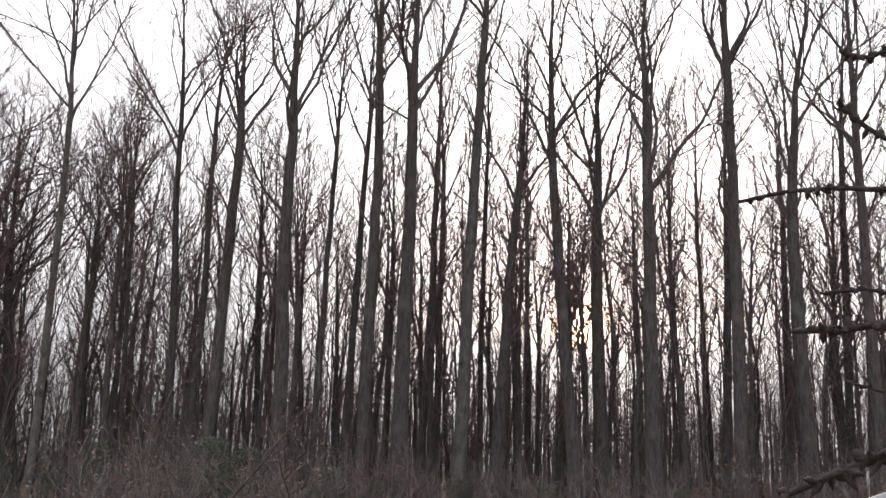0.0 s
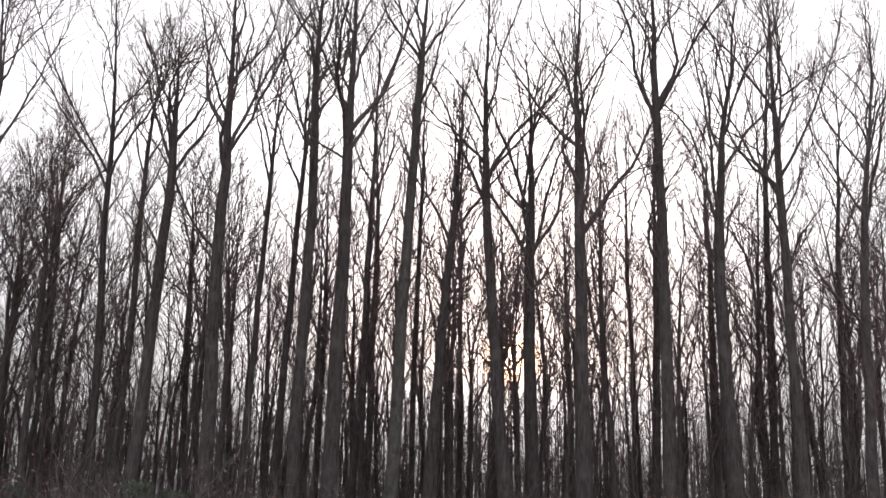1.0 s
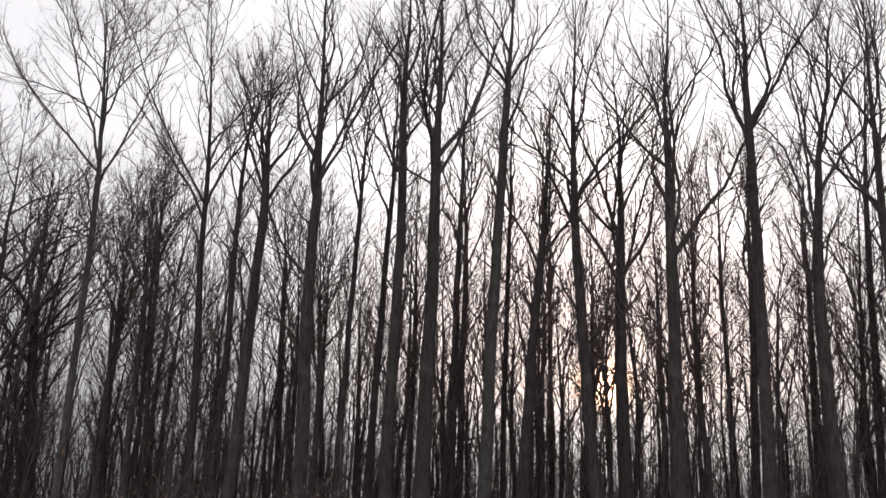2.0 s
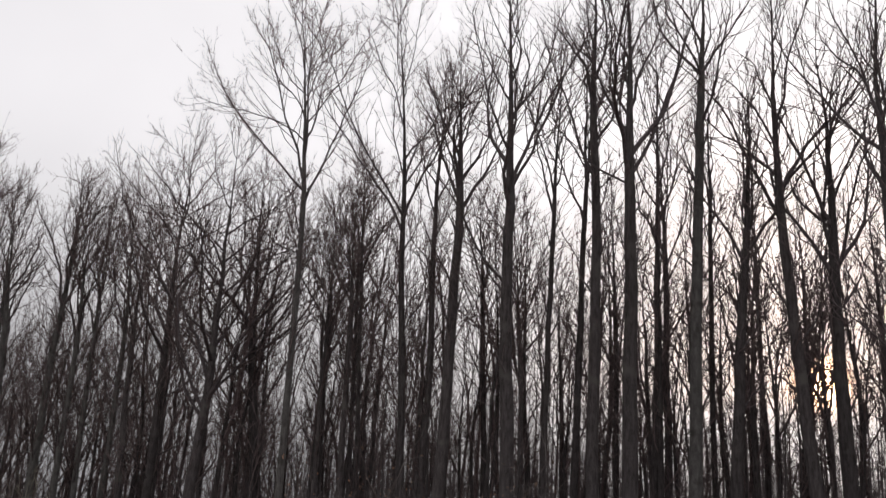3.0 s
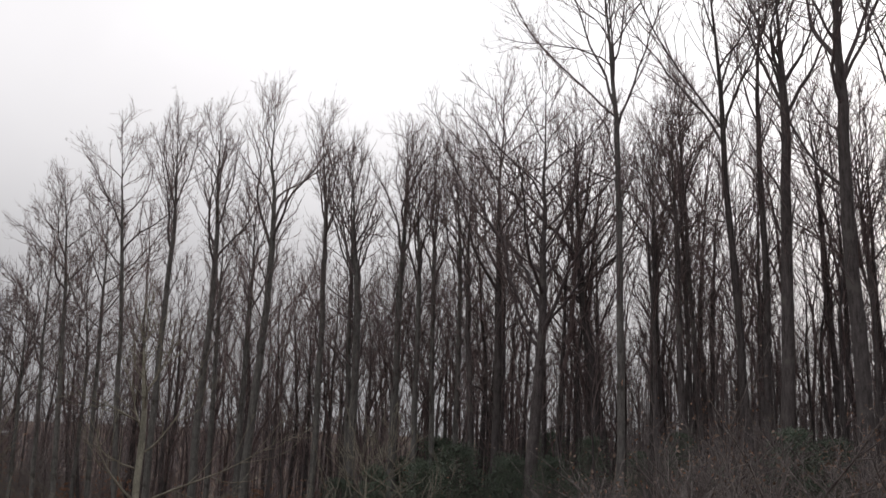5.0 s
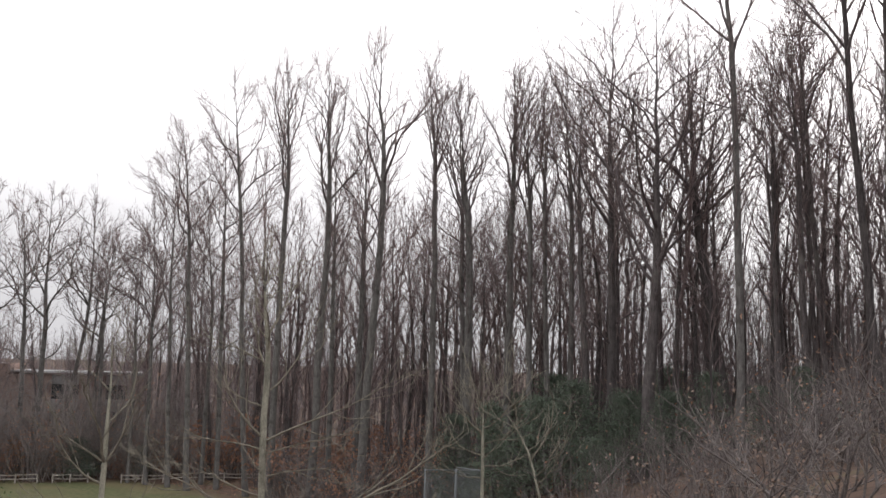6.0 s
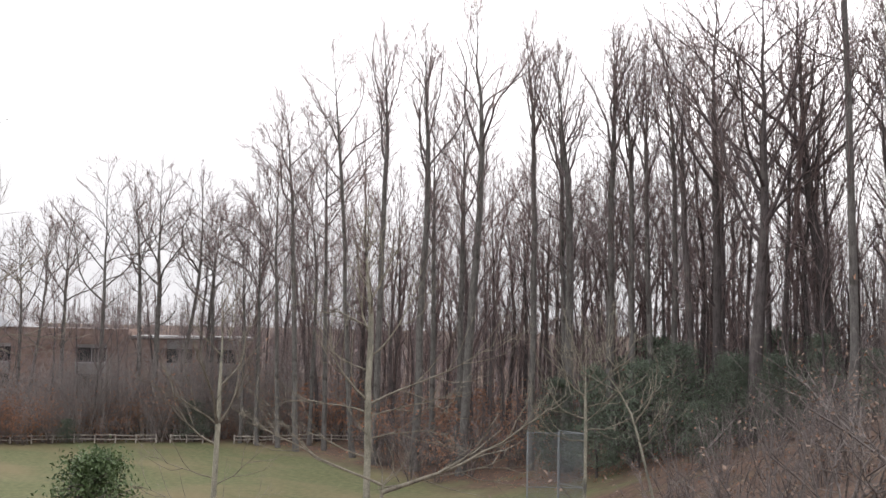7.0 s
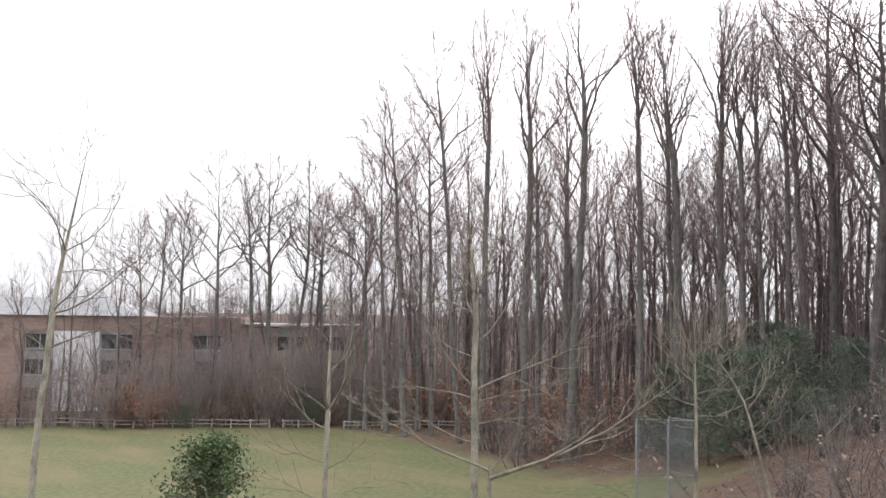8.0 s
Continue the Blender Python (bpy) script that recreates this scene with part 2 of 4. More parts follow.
def twig_cloud(rng, tubes, carriers, count, length, thick, up=0.25, sub=2, spread=0.8):
    """Fine twigs along the carrier branches, each with finer ones."""
    c = np.array(carriers)
    span = np.linalg.norm(c[:, -1] - c[:, 0], axis=1) + 0.2
    which = rng.choice(len(c), count, p=span / span.sum())
    u = rng.uniform(0.12, 1.0, count) ** 0.7 * (c.shape[1] - 1.001)
    i = u.astype(int)
    fr = (u - i)[:, None]
    a, b = c[which, i], c[which, i + 1]
    base = a + (b - a) * fr
    d = unit(unit(b - a) + rng.normal(size=(count, 3)) * spread * 0.7 + np.array([0, 0, up]))
    ln = length * rng.uniform(0.4, 1.3, (count, 1))
    mid = base + d * ln * 0.5
    d2 = unit(d + rng.normal(size=(count, 3)) * 0.2 + np.array([0, 0, up * 0.6]))
    tip = mid + d2 * ln * 0.5
    th = thick * rng.uniform(0.7, 1.2, (count, 1))
    tubes.spike(base, tip, th * 1.25)
    mid = (base + tip) / 2
    tips = [tip]
    for _ in range(sub):
        w = rng.uniform(0.2, 0.95, (count, 1))
        s = np.where(w < 0.5, base + (mid - base) * w * 2, mid + (tip - mid) * (w * 2 - 1))
        d3 = unit(d2 + rng.normal(size=(count, 3)) * 0.55 + np.array([0, 0, up * 0.5]))
        e = s + d3 * ln * rng.uniform(0.3, 0.7, (count, 1))
        tubes.spike(s, e, th * 0.85)
        tips.append(e)
    return np.concatenate(tips)


def tree_parts(rng, height, girth, clear, bend, top, kind="", twigs=420, limbs=12, forks=(), low=0.5, fine_r=0.0105, sub=2):
    """The trunk's course and radii, its limbs, and the branches and twigs of one tree, at the origin.
    The trunk leans along x: by bend at the height of its first big limbs and by top at its tip.
    forks: big limbs across the view: height, degrees from upright (to +x), length, share of the trunk's radius."""
    k = 18
    s = np.linspace(0, 1, k)
    z = s * height - 0.3
    lean = np.interp(z, [-0.3, clear, height], [0, bend, top])
    lean = np.convolve(np.pad(lean, 2, mode="edge"), [0.1, 0.2, 0.4, 0.2, 0.1], "valid")
    lean[0] = 0
    wob = np.cumsum(rng.normal(size=(k, 2)) * (0.055 if kind == "young" else 0.06), axis=0) * height / 30
    wob -= wob[0]
    wob *= 1 + 1.1 * np.clip(z / clear - 0.8, 0, 1)[:, None]
    trunk = np.stack([lean + wob[:, 0] * 0.6, wob[:, 1], z], 1)
    q = clear / height
    rad = girth / 2 * np.where(s < q, 1 - 0.36 * s / q, 0.64 * np.clip((1 - s) / (1 - q), 0, 1) ** (1.25 if kind == "young" else 1.6) + 0.015)
    rad *= 1 + 0.3 * np.exp(-z.clip(0) / 0.7)
    wide = kind in ("wide", "young")
    limb_tubes, carriers, fine = [], [], Tubes()

    def on_trunk(h):
        p = np.array([np.interp(h, z, trunk[:, j]) for j in range(3)])
        return p, float(np.interp(h, z, rad))

    def limb(h, way, ln, lr, up, wob=0.13):
        """A sinuous limb with side branches that leave it by turns on either hand."""
        p, r = on_trunk(h)
        course = grow(rng, p, way, ln, 11, up, wob)
        tube = Tubes()
        tube.add(course, lr * np.array([1.25, 0.95, 0.83, 0.72, 0.62, 0.52, 0.43, 0.34, 0.25, 0.17, 0.07]) + fine_r * (0.4 if kind == "young" else 1.25) * np.array([1, 1, 1, 1, 1, 1, 1, 1, 0.9, 0.7, 0.3]), 6)
        limb_tubes.append(tube)
        carriers.append(course[[4, 6, 8, 10]])
        carriers.append(course[[7, 8, 9, 10]])
        count = int(3 + ln * (1.25 if sub > 1 else 0.6))
        hand = rng.normal(size=3)
        for m in range(count):
            u = 0.16 + 0.8 * (m + rng.uniform(0, 1)) / count
            i = min(int(u * 10), 9)
            b = course[i] + (course[i + 1] - course[i]) * (u * 10 - i)
            hand = -hand + rng.normal(size=3) * 0.6
            reach = ln * (1 - u) * 0.48 + rng.uniform(0.6, 1.5) * (height / 30) ** 0.5
            branch = grow(rng, b, splay(rng, course[i + 1] - course[i], rng.uniform(18, 44), hand), reach, 5, 0.17, 0.15)
            sr = lr * (1 - u) * 0.3 + fine_r * (1.5 if kind == "young" else 1.75)
            if sub > 1:
                fine.add(branch[:4], sr * np.array([1, 0.85, 0.7, 0.52]), 3)
                fine.spike(branch[3:4], branch[4:], np.full((1, 1), sr * 0.52))
            else:
                fine.add(branch[[0, 2]], sr * np.array([1, 0.6]), 3)
                fine.spike(branch[2:3], branch[4:], np.full((1, 1), sr * 0.6))
            carriers.append(branch[1:])

    for h, tilt, ln, share, *bow in forks:
        # big limbs set off widely and sweep up towards the light
        up, wob = bow or ((0.03, 0.16) if kind == "young" else (0.062, 0.13))
        a = radians(tilt * (1.0 if bow else 1.14))
        limb(h, (math.sin(a), rng.uniform(-0.3, 0.3), math.cos(a)), ln, on_trunk(h)[1] * share * (1.0 if kind == "young" else 0.82), up, wob)
    first = clear * low
    heights = [first + (height * 0.93 - first) * w for w in np.linspace(0.0, 1.0, limbs) ** 0.8 + rng.uniform(-0.02, 0.02, limbs)]
    turn0 = rng.uniform(0, 360)
    for n, h in enumerate(heights):
        r = on_trunk(h)[1]
        az = radians(turn0 + n * 137.5 + rng.uniform(-25, 25))
        angle = rng.uniform(30, 58) if wide else rng.uniform(13, 36)
        way = np.array([math.cos(az) * math.sin(radians(angle)), math.sin(az) * math.sin(radians(angle)), math.cos(radians(angle))])
        below = h < clear * 0.95
        if below:
            ln, lr = rng.uniform(1.8, 5.2) * height / 30, min(r * 0.28, 0.06) * rng.uniform(0.6, 1.1)
        else:
            ln = (height - h) * (rng.uniform(0.45, 0.8) if kind == "young" else rng.uniform(0.5, 0.85)) + 0.1
            lr = r * rng.uniform(0.32, 0.56)
        limb(h, way, ln, lr, 0.03 if kind == "young" else 0.055 if wide else 0.075, 0.18 if kind == "young" else 0.16)
    carriers.append(trunk[[-4, -3, -2, -1]])
    carriers.append(trunk[[-3, -2, -2, -1]])
    twig_cloud(rng, fine, carriers, twigs, (0.78 if sub > 1 else 1.25) * (height / 30) ** 0.4, fine_r, 0.36, sub, 0.8)
    return trunk, rad, limb_tubes, fine


def build_tree(seed, height, girth, clear, bend, top, kind="", twigs=420, limbs=12, forks=(), low=0.5, bark=None, limb_bark=None, twig_bark=None, whole=True, fine_r=0.0105, sub=2):
    rng = np.random.default_rng(seed)
    trunk, rad, limb_tubes, fine = tree_parts(rng, height, girth, clear, bend, top, kind, twigs, limbs, forks, low, fine_r, sub)
    root = new("tree")
    stem = Tubes()
    stem.add(trunk, rad, 12 if whole else 6)
    part("trunk", stem.mesh("trunk", bark or (PALE_LIT_WOOD if kind == "pale" else BARK)), root, "pale smooth grey trunk" if kind == "pale" else "")
    if whole:
        for t in limb_tubes:
            part("limb", t.mesh("limb", limb_bark or LIMB_BARK), root)
    else:
        for t in limb_tubes:
            for (k, s), (ps, rs) in t.groups.items():
                fine.add(ps[0][:, ::2], rs[0][:, ::2], 3)
    tagged(part("crown", fine.mesh("crown", twig_bark or TWIG), root), "leafless crown of fine brown twigs", kind="stuff")
    return root


LABELS = {"pale": "tall bare tree with pale grey bark",
          "wide": "bare tree with broad spreading crown",
          "": "tall straight bare tree, dark furrowed bark"}
planted = []


def tree(az, r, height, girth, clear, bend, top, kind="", forks=()):
    """One standing tree at a bearing and distance; it leans across the bearing."""
    height *= 1.04 if 77 < r < 100 else 1.1 if r < 58 and az < 16 else 1.0
    clear = min(clear, height * 0.66)
    if kind == "wide":
        twigs, limbs = (380, 22) if r > 105 else (1050, 30 if r < 67 else 22)
    else:
        twigs = 400 if az < 13 else 1300 if kind == "pale" else 820
        limbs = 23 if r > 66 else 19
    # beyond 69 m, side light and haze are put into a paler bark colour
    bark, limb_bark = PALE_LIT_WOOD if r > 69 else None, PALE_LIT_WOOD if r > 105 else None
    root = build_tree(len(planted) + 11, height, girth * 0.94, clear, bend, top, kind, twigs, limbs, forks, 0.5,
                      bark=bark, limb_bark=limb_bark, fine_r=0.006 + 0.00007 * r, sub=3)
    x, y, z = spot(az, r)
    root.matrix_basis = Matrix.Translation((x, y, z)) @ Matrix.Rotation(radians(180 + az), 4, "Z")
    slim = ", slender among thicker trunks" if girth < 0.5 else ", at the wood's edge"
    tagged(root, LABELS[kind] + slim, "tree", "bare trees of the wood")
    planted.append((x, y))
    return root


tree(-1.30, 46, 32.1, 0.72, 25.6, -0.95, -1.16, "pale", forks=[(25.4, 32, 8, 0.55), (25.6, -27, 7, 0.5)])
tree(2.03, 44, 30.8, 0.85, 18.9, 0.12, 0.20, forks=[(18.9, -24, 13, 0.45), (18.5, 50, 5, 0.25), (22, 26, 9, 0.4)])
tree(4.26, 47, 32.7, 0.70, 22.8, -0.31, -0.43, forks=[(20, 25, 10, 0.4), (22, -25, 9, 0.4)])
tree(9.29, 46, 32.1, 0.83, 17.8, 0.30, 0.52, forks=[(14, 42, 8, 0.3), (19, -24, 11, 0.45), (21, 25, 10, 0.45)])
tree(13.37, 50, 27.1, 0.75, 20.2, -0.52, -0.11, forks=[(19, -26, 8, 0.5), (19.5, 22, 8, 0.5)])
tree(15.01, 50, 31.4, 0.47, 18.7, 1.19, 2.20, forks=[(18.7, 34, 12.5, 0.46, 0.05, 0.14), (20.5, -24, 10, 0.42)])
tree(14.30, 55, 29.0, 0.48, 21.4, 0.27, 0.57)
tree(17.76, 58, 26.4, 0.36, 21.4, 0.75, 1.19)
tree(7.28, 52, 29.8, 0.42, 20.2, -0.50, -0.59)
tree(5.38, 54, 32.2, 0.51, 20.3, -0.26, -0.12)
tree(1.04, 56, 32.5, 0.49, 21.3, -0.54, -0.32)
tree(0.01, 60, 30.9, 0.56, 19.9, -0.14, 0.17)
tree(-2.60, 55, 28.6, 0.41, 21.1, -0.02, -0.01)
tree(-3.26, 47, 24.9, 0.68, 15.9, -1.13, -1.45, forks=[(15.9, -32, 8, 0.5), (15.5, 24, 8, 0.45)])
tree(-8.24, 46, 30.8, 0.72, 17.2, 1.00, 1.17, forks=[(17.2, 22, 11, 0.55), (18.5, -26, 10, 0.45)])
tree(-9.81, 47, 26.9, 0.85, 14.8, 0.16, 0.26, forks=[(14.5, 24, 10, 0.5), (14.8, -26, 10, 0.5), (15.5, 12, 11, 0.5)])
tree(-12.80, 43, 30.1, 0.83, 14.8, 0.20, 0.38, forks=[(19.4, 40, 10.5, 0.6), (14.8, -30, 13, 0.6), (9.8, 32, 4.5, 0.22)])
tree(-17.43, 46, 32.1, 0.72, 22.1, -0.40, -0.55, forks=[(22.1, -27, 10, 0.55), (22.0, 25, 10, 0.5)])
tree(-21.25, 45, 28.4, 0.82, 15.5, 0.49, -1.99)
tree(-22.94, 54, 30.5, 0.51, 19.3, -0.72, -1.58)
tree(-24.75, 47, 32.7, 0.62, 17.9, -0.12, -0.21, forks=[(17.9, 38, 8, 0.45), (18.4, -30, 10, 0.5)])
tree(-27.98, 46, 25.7, 0.60, 14.4, -0.59, -2.49)
tree(-26.72, 56, 28.7, 0.45, 17.2, -0.71, -1.77)
tree(-16.06, 60, 29.6, 0.41, 17.8, 0.54, 0.02)
tree(-14.49, 62, 28.5, 0.46, 18.4, 0.71, 0.30)
tree(-5.49, 64, 28.6, 0.48, 18.1, 0.27, 0.41)
tree(-16.59, 56, 25.9, 0.59, 16.8, -0.43, -0.10)
tree(-20.06, 60, 27.7, 0.52, 18.0, -0.19, 0.04)
tree(-11.99, 62, 25.7, 0.54, 15.3, 0.26, 0.73)
tree(3.05, 62, 26.8, 0.46, 16.4, 0.02, 0.57)
tree(10.45, 60, 25.4, 0.45, 16.8, 0.81, 1.38)
tree(22.52, 50, 37.0, 0.47, 21.3, 0.04, 1.29, "pale", forks=[(21.6, 44, 11.5, 0.5, 0.025, 0.08), (24.6, 44, 8.5, 0.45, 0.02, 0.1), (25.6, -38, 8, 0.45, 0.05, 0.1), (18, 66, 5, 0.2), (27.5, 40, 6, 0.5), (28.5, -34, 6, 0.5)])
tree(20.88, 60, 22.4, 0.49, 16.5, -0.38, 0.07)
tree(18.33, 62, 27.9, 0.39, 18.0, 0.52, 1.42)
tree(27.99, 60, 32.8, 0.94, 12.8, -0.88, -0.34, "wide", forks=[(11.8, 34, 11, 0.4), (13, -28, 12, 0.42), (15, 38, 9, 0.35)])
tree(22.97, 62, 28.6, 0.81, 14.7, 2.20, 2.59, "wide", forks=[(13, 38, 9, 0.45), (14.5, -30, 9, 0.45)])
tree(29.97, 66, 35.4, 0.78, 17.6, -0.16, -0.20, "wide")
tree(32.14, 70, 31.4, 0.52, 20.4, -0.09, 0.73)
tree(34.65, 70, 31.4, 0.57, 20.0, -0.16, -0.19)
tree(35.67, 72, 34.8, 0.72, 23.3, 0.38, 0.37)
tree(38.41, 76, 34.9, 0.57, 22.1, 0.56, 1.38)
tree(40.50, 78, 37.5, 0.63, 26.7, -0.25, 0.56)
tree(44.61, 80, 40.7, 0.85, 27.6, -1.67, -0.89)
tree(47.33, 84, 39.8, 0.79, 27.4, -0.78, -0.28)
tree(49.78, 88, 40.5, 0.71, 27.8, -0.55, -0.47)
tree(51.01, 92, 40.2, 0.57, 29.3, 1.92, 2.97, "wide")
tree(54.33, 96, 35.6, 0.60, 27.9, 1.10, 2.58, "wide")
tree(20.10, 58, 23.4, 0.43, 14.5, 0.61, 0.65)
tree(18.83, 55, 23.0, 0.48, 14.5, 0.20, 0.38)
tree(65.63, 112, 32.2, 0.63, 14.9, -0.53, -0.46, "wide")
tree(63.34, 112, 31.5, 0.63, 17.4, 0.39, 1.38, "wide")
tree(62.62, 110, 31.8, 0.76, 16.8, -0.21, 0.17, "wide")
tree(61.59, 114, 31.9, 0.57, 18.7, -3.01, -2.99, "wide")
tree(59.20, 112, 27.9, 0.56, 17.2, 0.71, -0.32, "wide")
tree(38.30, 74, 32.8, 0.83, 21.4, -0.09, 1.25)
tree(33.47, 70, 31.6, 0.52, 19.1, 0.31, 0.31)
tree(30.94, 68, 29.1, 0.59, 17.9, 0.86, 0.67)
tree(44.79, 84, 32.5, 0.68, 22.2, -0.28, -0.03)
tree(46.35, 88, 31.9, 0.60, 22.8, -0.11, -0.08)
tree(69.68, 116, 24.3, 0.51, 12.7, -0.09, 0.08, "wide")
tree(69.36, 118, 26.6, 0.44, 13.3, -1.58, -1.84, "wide")
tree(67.53, 116, 26.5, 0.58, 14.8, -0.05, -0.49, "wide")
tree(59.74, 114, 27.6, 0.50, 15.0, -0.26, -0.80, "wide")

tree(52.7, 97, 35.0, 0.55, 22.0, 0.4, 1.0, "wide")
tree(53.6, 101, 31.0, 0.50, 17.0, -0.5, 0.6, "wide")
tree(55.4, 99, 33.0, 0.52, 17.0, 0.5, 0.2, "wide")
tree(56.6, 102, 29.0, 0.48, 15.0, 0.3, 1.0, "wide")
tree(57.6, 104, 25.0, 0.42, 13.0, -0.3, 0.3, "wide")

# ---- the ground ----
def ground_material():
    m = material("leaf_litter_and_lawn", (0.06, 0.04, 0.031), (0.15, 0.095, 0.07), 0.95, (1.6, 1.6, 1.6), 14, 0.6, (0.11, 0.09, 0.055, 0.25), 0)
    t = m.node_tree
    b = t.nodes["Principled BSDF"]
    litter = b.inputs["Base Color"].links[0].from_socket
    co = t.nodes.new("ShaderNodeTexCoord")
    edge = t.nodes.new("ShaderNodeTexNoise")
    edge.inputs["Scale"].default_value, edge.inputs["Detail"].default_value = 0.35, 5.0
    t.links.new(co.outputs["Object"], edge.inputs["Vector"])

    def side(nx, ny, limit, soft):
        """1 where nx x + ny y lies under the limit, with a ragged edge."""
        d = t.nodes.new("ShaderNodeVectorMath")
        d.operation = "DOT_PRODUCT"
        d.inputs[1].default_value = (nx, ny, 0)
        t.links.new(co.outputs["Object"], d.inputs[0])
        j = t.nodes.new("ShaderNodeMath")
        j.operation = "MULTIPLY_ADD"
        j.inputs[1].default_value = 9.0
        t.links.new(edge.outputs[0], j.inputs[0])
        t.links.new(d.outputs["Value"], j.inputs[2])
        r = t.nodes.new("ShaderNodeMapRange")
        r.inputs["From Min"].default_value, r.inputs["From Max"].default_value = limit + 4.5 - soft, limit + 4.5 + soft
        r.inputs["To Min"].default_value, r.inputs["To Max"].default_value = 1, 0
        t.links.new(j.outputs[0], r.inputs["Value"])
        return r.outputs[0]

    a, c, e = side(0.121, 1, 46.5, 2.5), side(1, 0, -35.5, 2.5), side(-0.83, 0.557, 104.0, 0.8)
    m1 = t.nodes.new("ShaderNodeMath")
    m2 = t.nodes.new("ShaderNodeMath")
    m1.operation = m2.operation = "MULTIPLY"
    t.links.new(a, m1.inputs[0])
    t.links.new(c, m1.inputs[1])
    t.links.new(m1.outputs[0], m2.inputs[0])
    t.links.new(e, m2.inputs[1])
    # mown grass: tufts, and broad dry patches
    tuft = t.nodes.new("ShaderNodeTexNoise")
    tuft.inputs["Scale"].default_value, tuft.inputs["Detail"].default_value = 2.2, 8.0
    patch = t.nodes.new("ShaderNodeTexNoise")
    patch.inputs["Scale"].default_value, patch.inputs["Detail"].default_value = 0.11, 5.0
    stretch = t.nodes.new("ShaderNodeMapping")
    stretch.inputs["Scale"].default_value = (0.7, 1.6, 1)
    stretch.inputs["Rotation"].default_value = (0, 0, radians(-40))
    t.links.new(co.outputs["Object"], stretch.inputs["Vector"])
    t.links.new(co.outputs["Object"], tuft.inputs["Vector"])
    t.links.new(stretch.outputs[0], patch.inputs["Vector"])
    g = t.nodes.new("ShaderNodeValToRGB")
    g.color_ramp.elements[0].position, g.color_ramp.elements[1].position = 0.3, 0.7
    g.color_ramp.elements[0].color, g.color_ramp.elements[1].color = (0.078, 0.088, 0.04, 1), (0.142, 0.147, 0.072, 1)
    t.links.new(tuft.outputs[0], g.inputs[0])
    dry = t.nodes.new("ShaderNodeMapRange")
    dry.inputs["From Min"].default_value, dry.inputs["From Max"].default_value = 0.45, 0.66
    dry.inputs["To Max"].default_value = 0.75
    t.links.new(patch.outputs[0], dry.inputs["Value"])
    gm = t.nodes.new("ShaderNodeMixRGB")
    gm.inputs[2].default_value = (0.175, 0.14, 0.08, 1)
    t.links.new(dry.outputs[0], gm.inputs[0])
    t.links.new(g.outputs[0], gm.inputs[1])
    out = t.nodes.new("ShaderNodeMixRGB")
    t.links.new(m2.outputs[0], out.inputs[0])
    t.links.new(litter, out.inputs[1])
    t.links.new(gm.outputs[0], out.inputs[2])
    t.links.new(out.outputs[0], b.inputs["Base Color"])
    return m


def ground_sheet():
    """One sheet out to the horizon, finer near by."""
    rings = np.concatenate([np.concatenate([[0.0], np.linspace(0.6, 130, 100)]), np.geomspace(136, 4000, 30)])
    az = np.linspace(0, 2 * math.pi, 241)[:-1]
    a, r = np.meshgrid(az, rings)
    x, y = -np.sin(a) * r, np.cos(a) * r
    zz = land(x, y)
    bumps = np.array([noise.noise((u * 0.15, v * 0.15, 0)) * 0.18 for u, v in zip(x.ravel(), y.ravel())]).reshape(x.shape)
    zz = zz + bumps * np.clip(r / 20, 0, 1) * np.where(r > 200, 0.2, 1)
    v = np.stack([x, y, zz], -1).reshape(-1, 3)
    n, m = len(rings), len(az)
    idx = np.arange(n * m).reshape(n, m)
    nxt = np.roll(idx, -1, 1)
    f = np.stack([idx[:-1], nxt[:-1], nxt[1:], idx[1:]], -1).reshape(-1, 4)
    me = quads("ground", v, f)
    me.materials.append(ground_material())
    return tagged(new("ground", me), "sloping ground with brown leaf litter and mown lawn", "ground", kind="structure")


ground_sheet()


def fallen_leaves():
    """Dead leaves strewn over the litter below the evergreens and beside the lawn."""
    rng = np.random.default_rng(5)
    az, r = rng.uniform(26, 56, 9000), rng.uniform(50, 104, 9000)
    x, y = -np.sin(np.radians(az)) * r, np.cos(np.radians(az)) * r
    keep = y + 0.121 * x > 47.5
    x, y = x[keep], y[keep]
    zz = land(x, y) + np.array([noise.noise((u * 0.15, v * 0.15, 0)) * 0.18 for u, v in zip(x, y)]) + 0.03
    ob = new("fallen_leaves", leaf_mesh("fallen_leaves", np.stack([x, y, zz], 1), 0.16, rng, RUST_LEAF))
    tagged(ob, "rust-brown fallen leaves strewn over the ground", "leaves", kind="stuff")


fallen_leaves()


# ---- the depth of the wood: slimmer trees and saplings behind the edge ----
def stand(kinds, rng, places):
    """Copies of the kinds at (bearing, distance, size); each kind's first stands itself."""
    used = set()
    for az, r, size in places:
        n = int(rng.integers(len(kinds)))
        x, y, z = spot(az, r, 0.1)
        m = Matrix.Translation((x, y, z)) @ Matrix.Rotation(rng.uniform(0, 6.28), 4, "Z") @ Matrix.Diagonal((size, size, size * rng.uniform(0.9, 1.12), 1))
        if n in used:
            copy_thing(kinds[n], m)
        else:
            kinds[n].matrix_basis = m
            used.add(n)


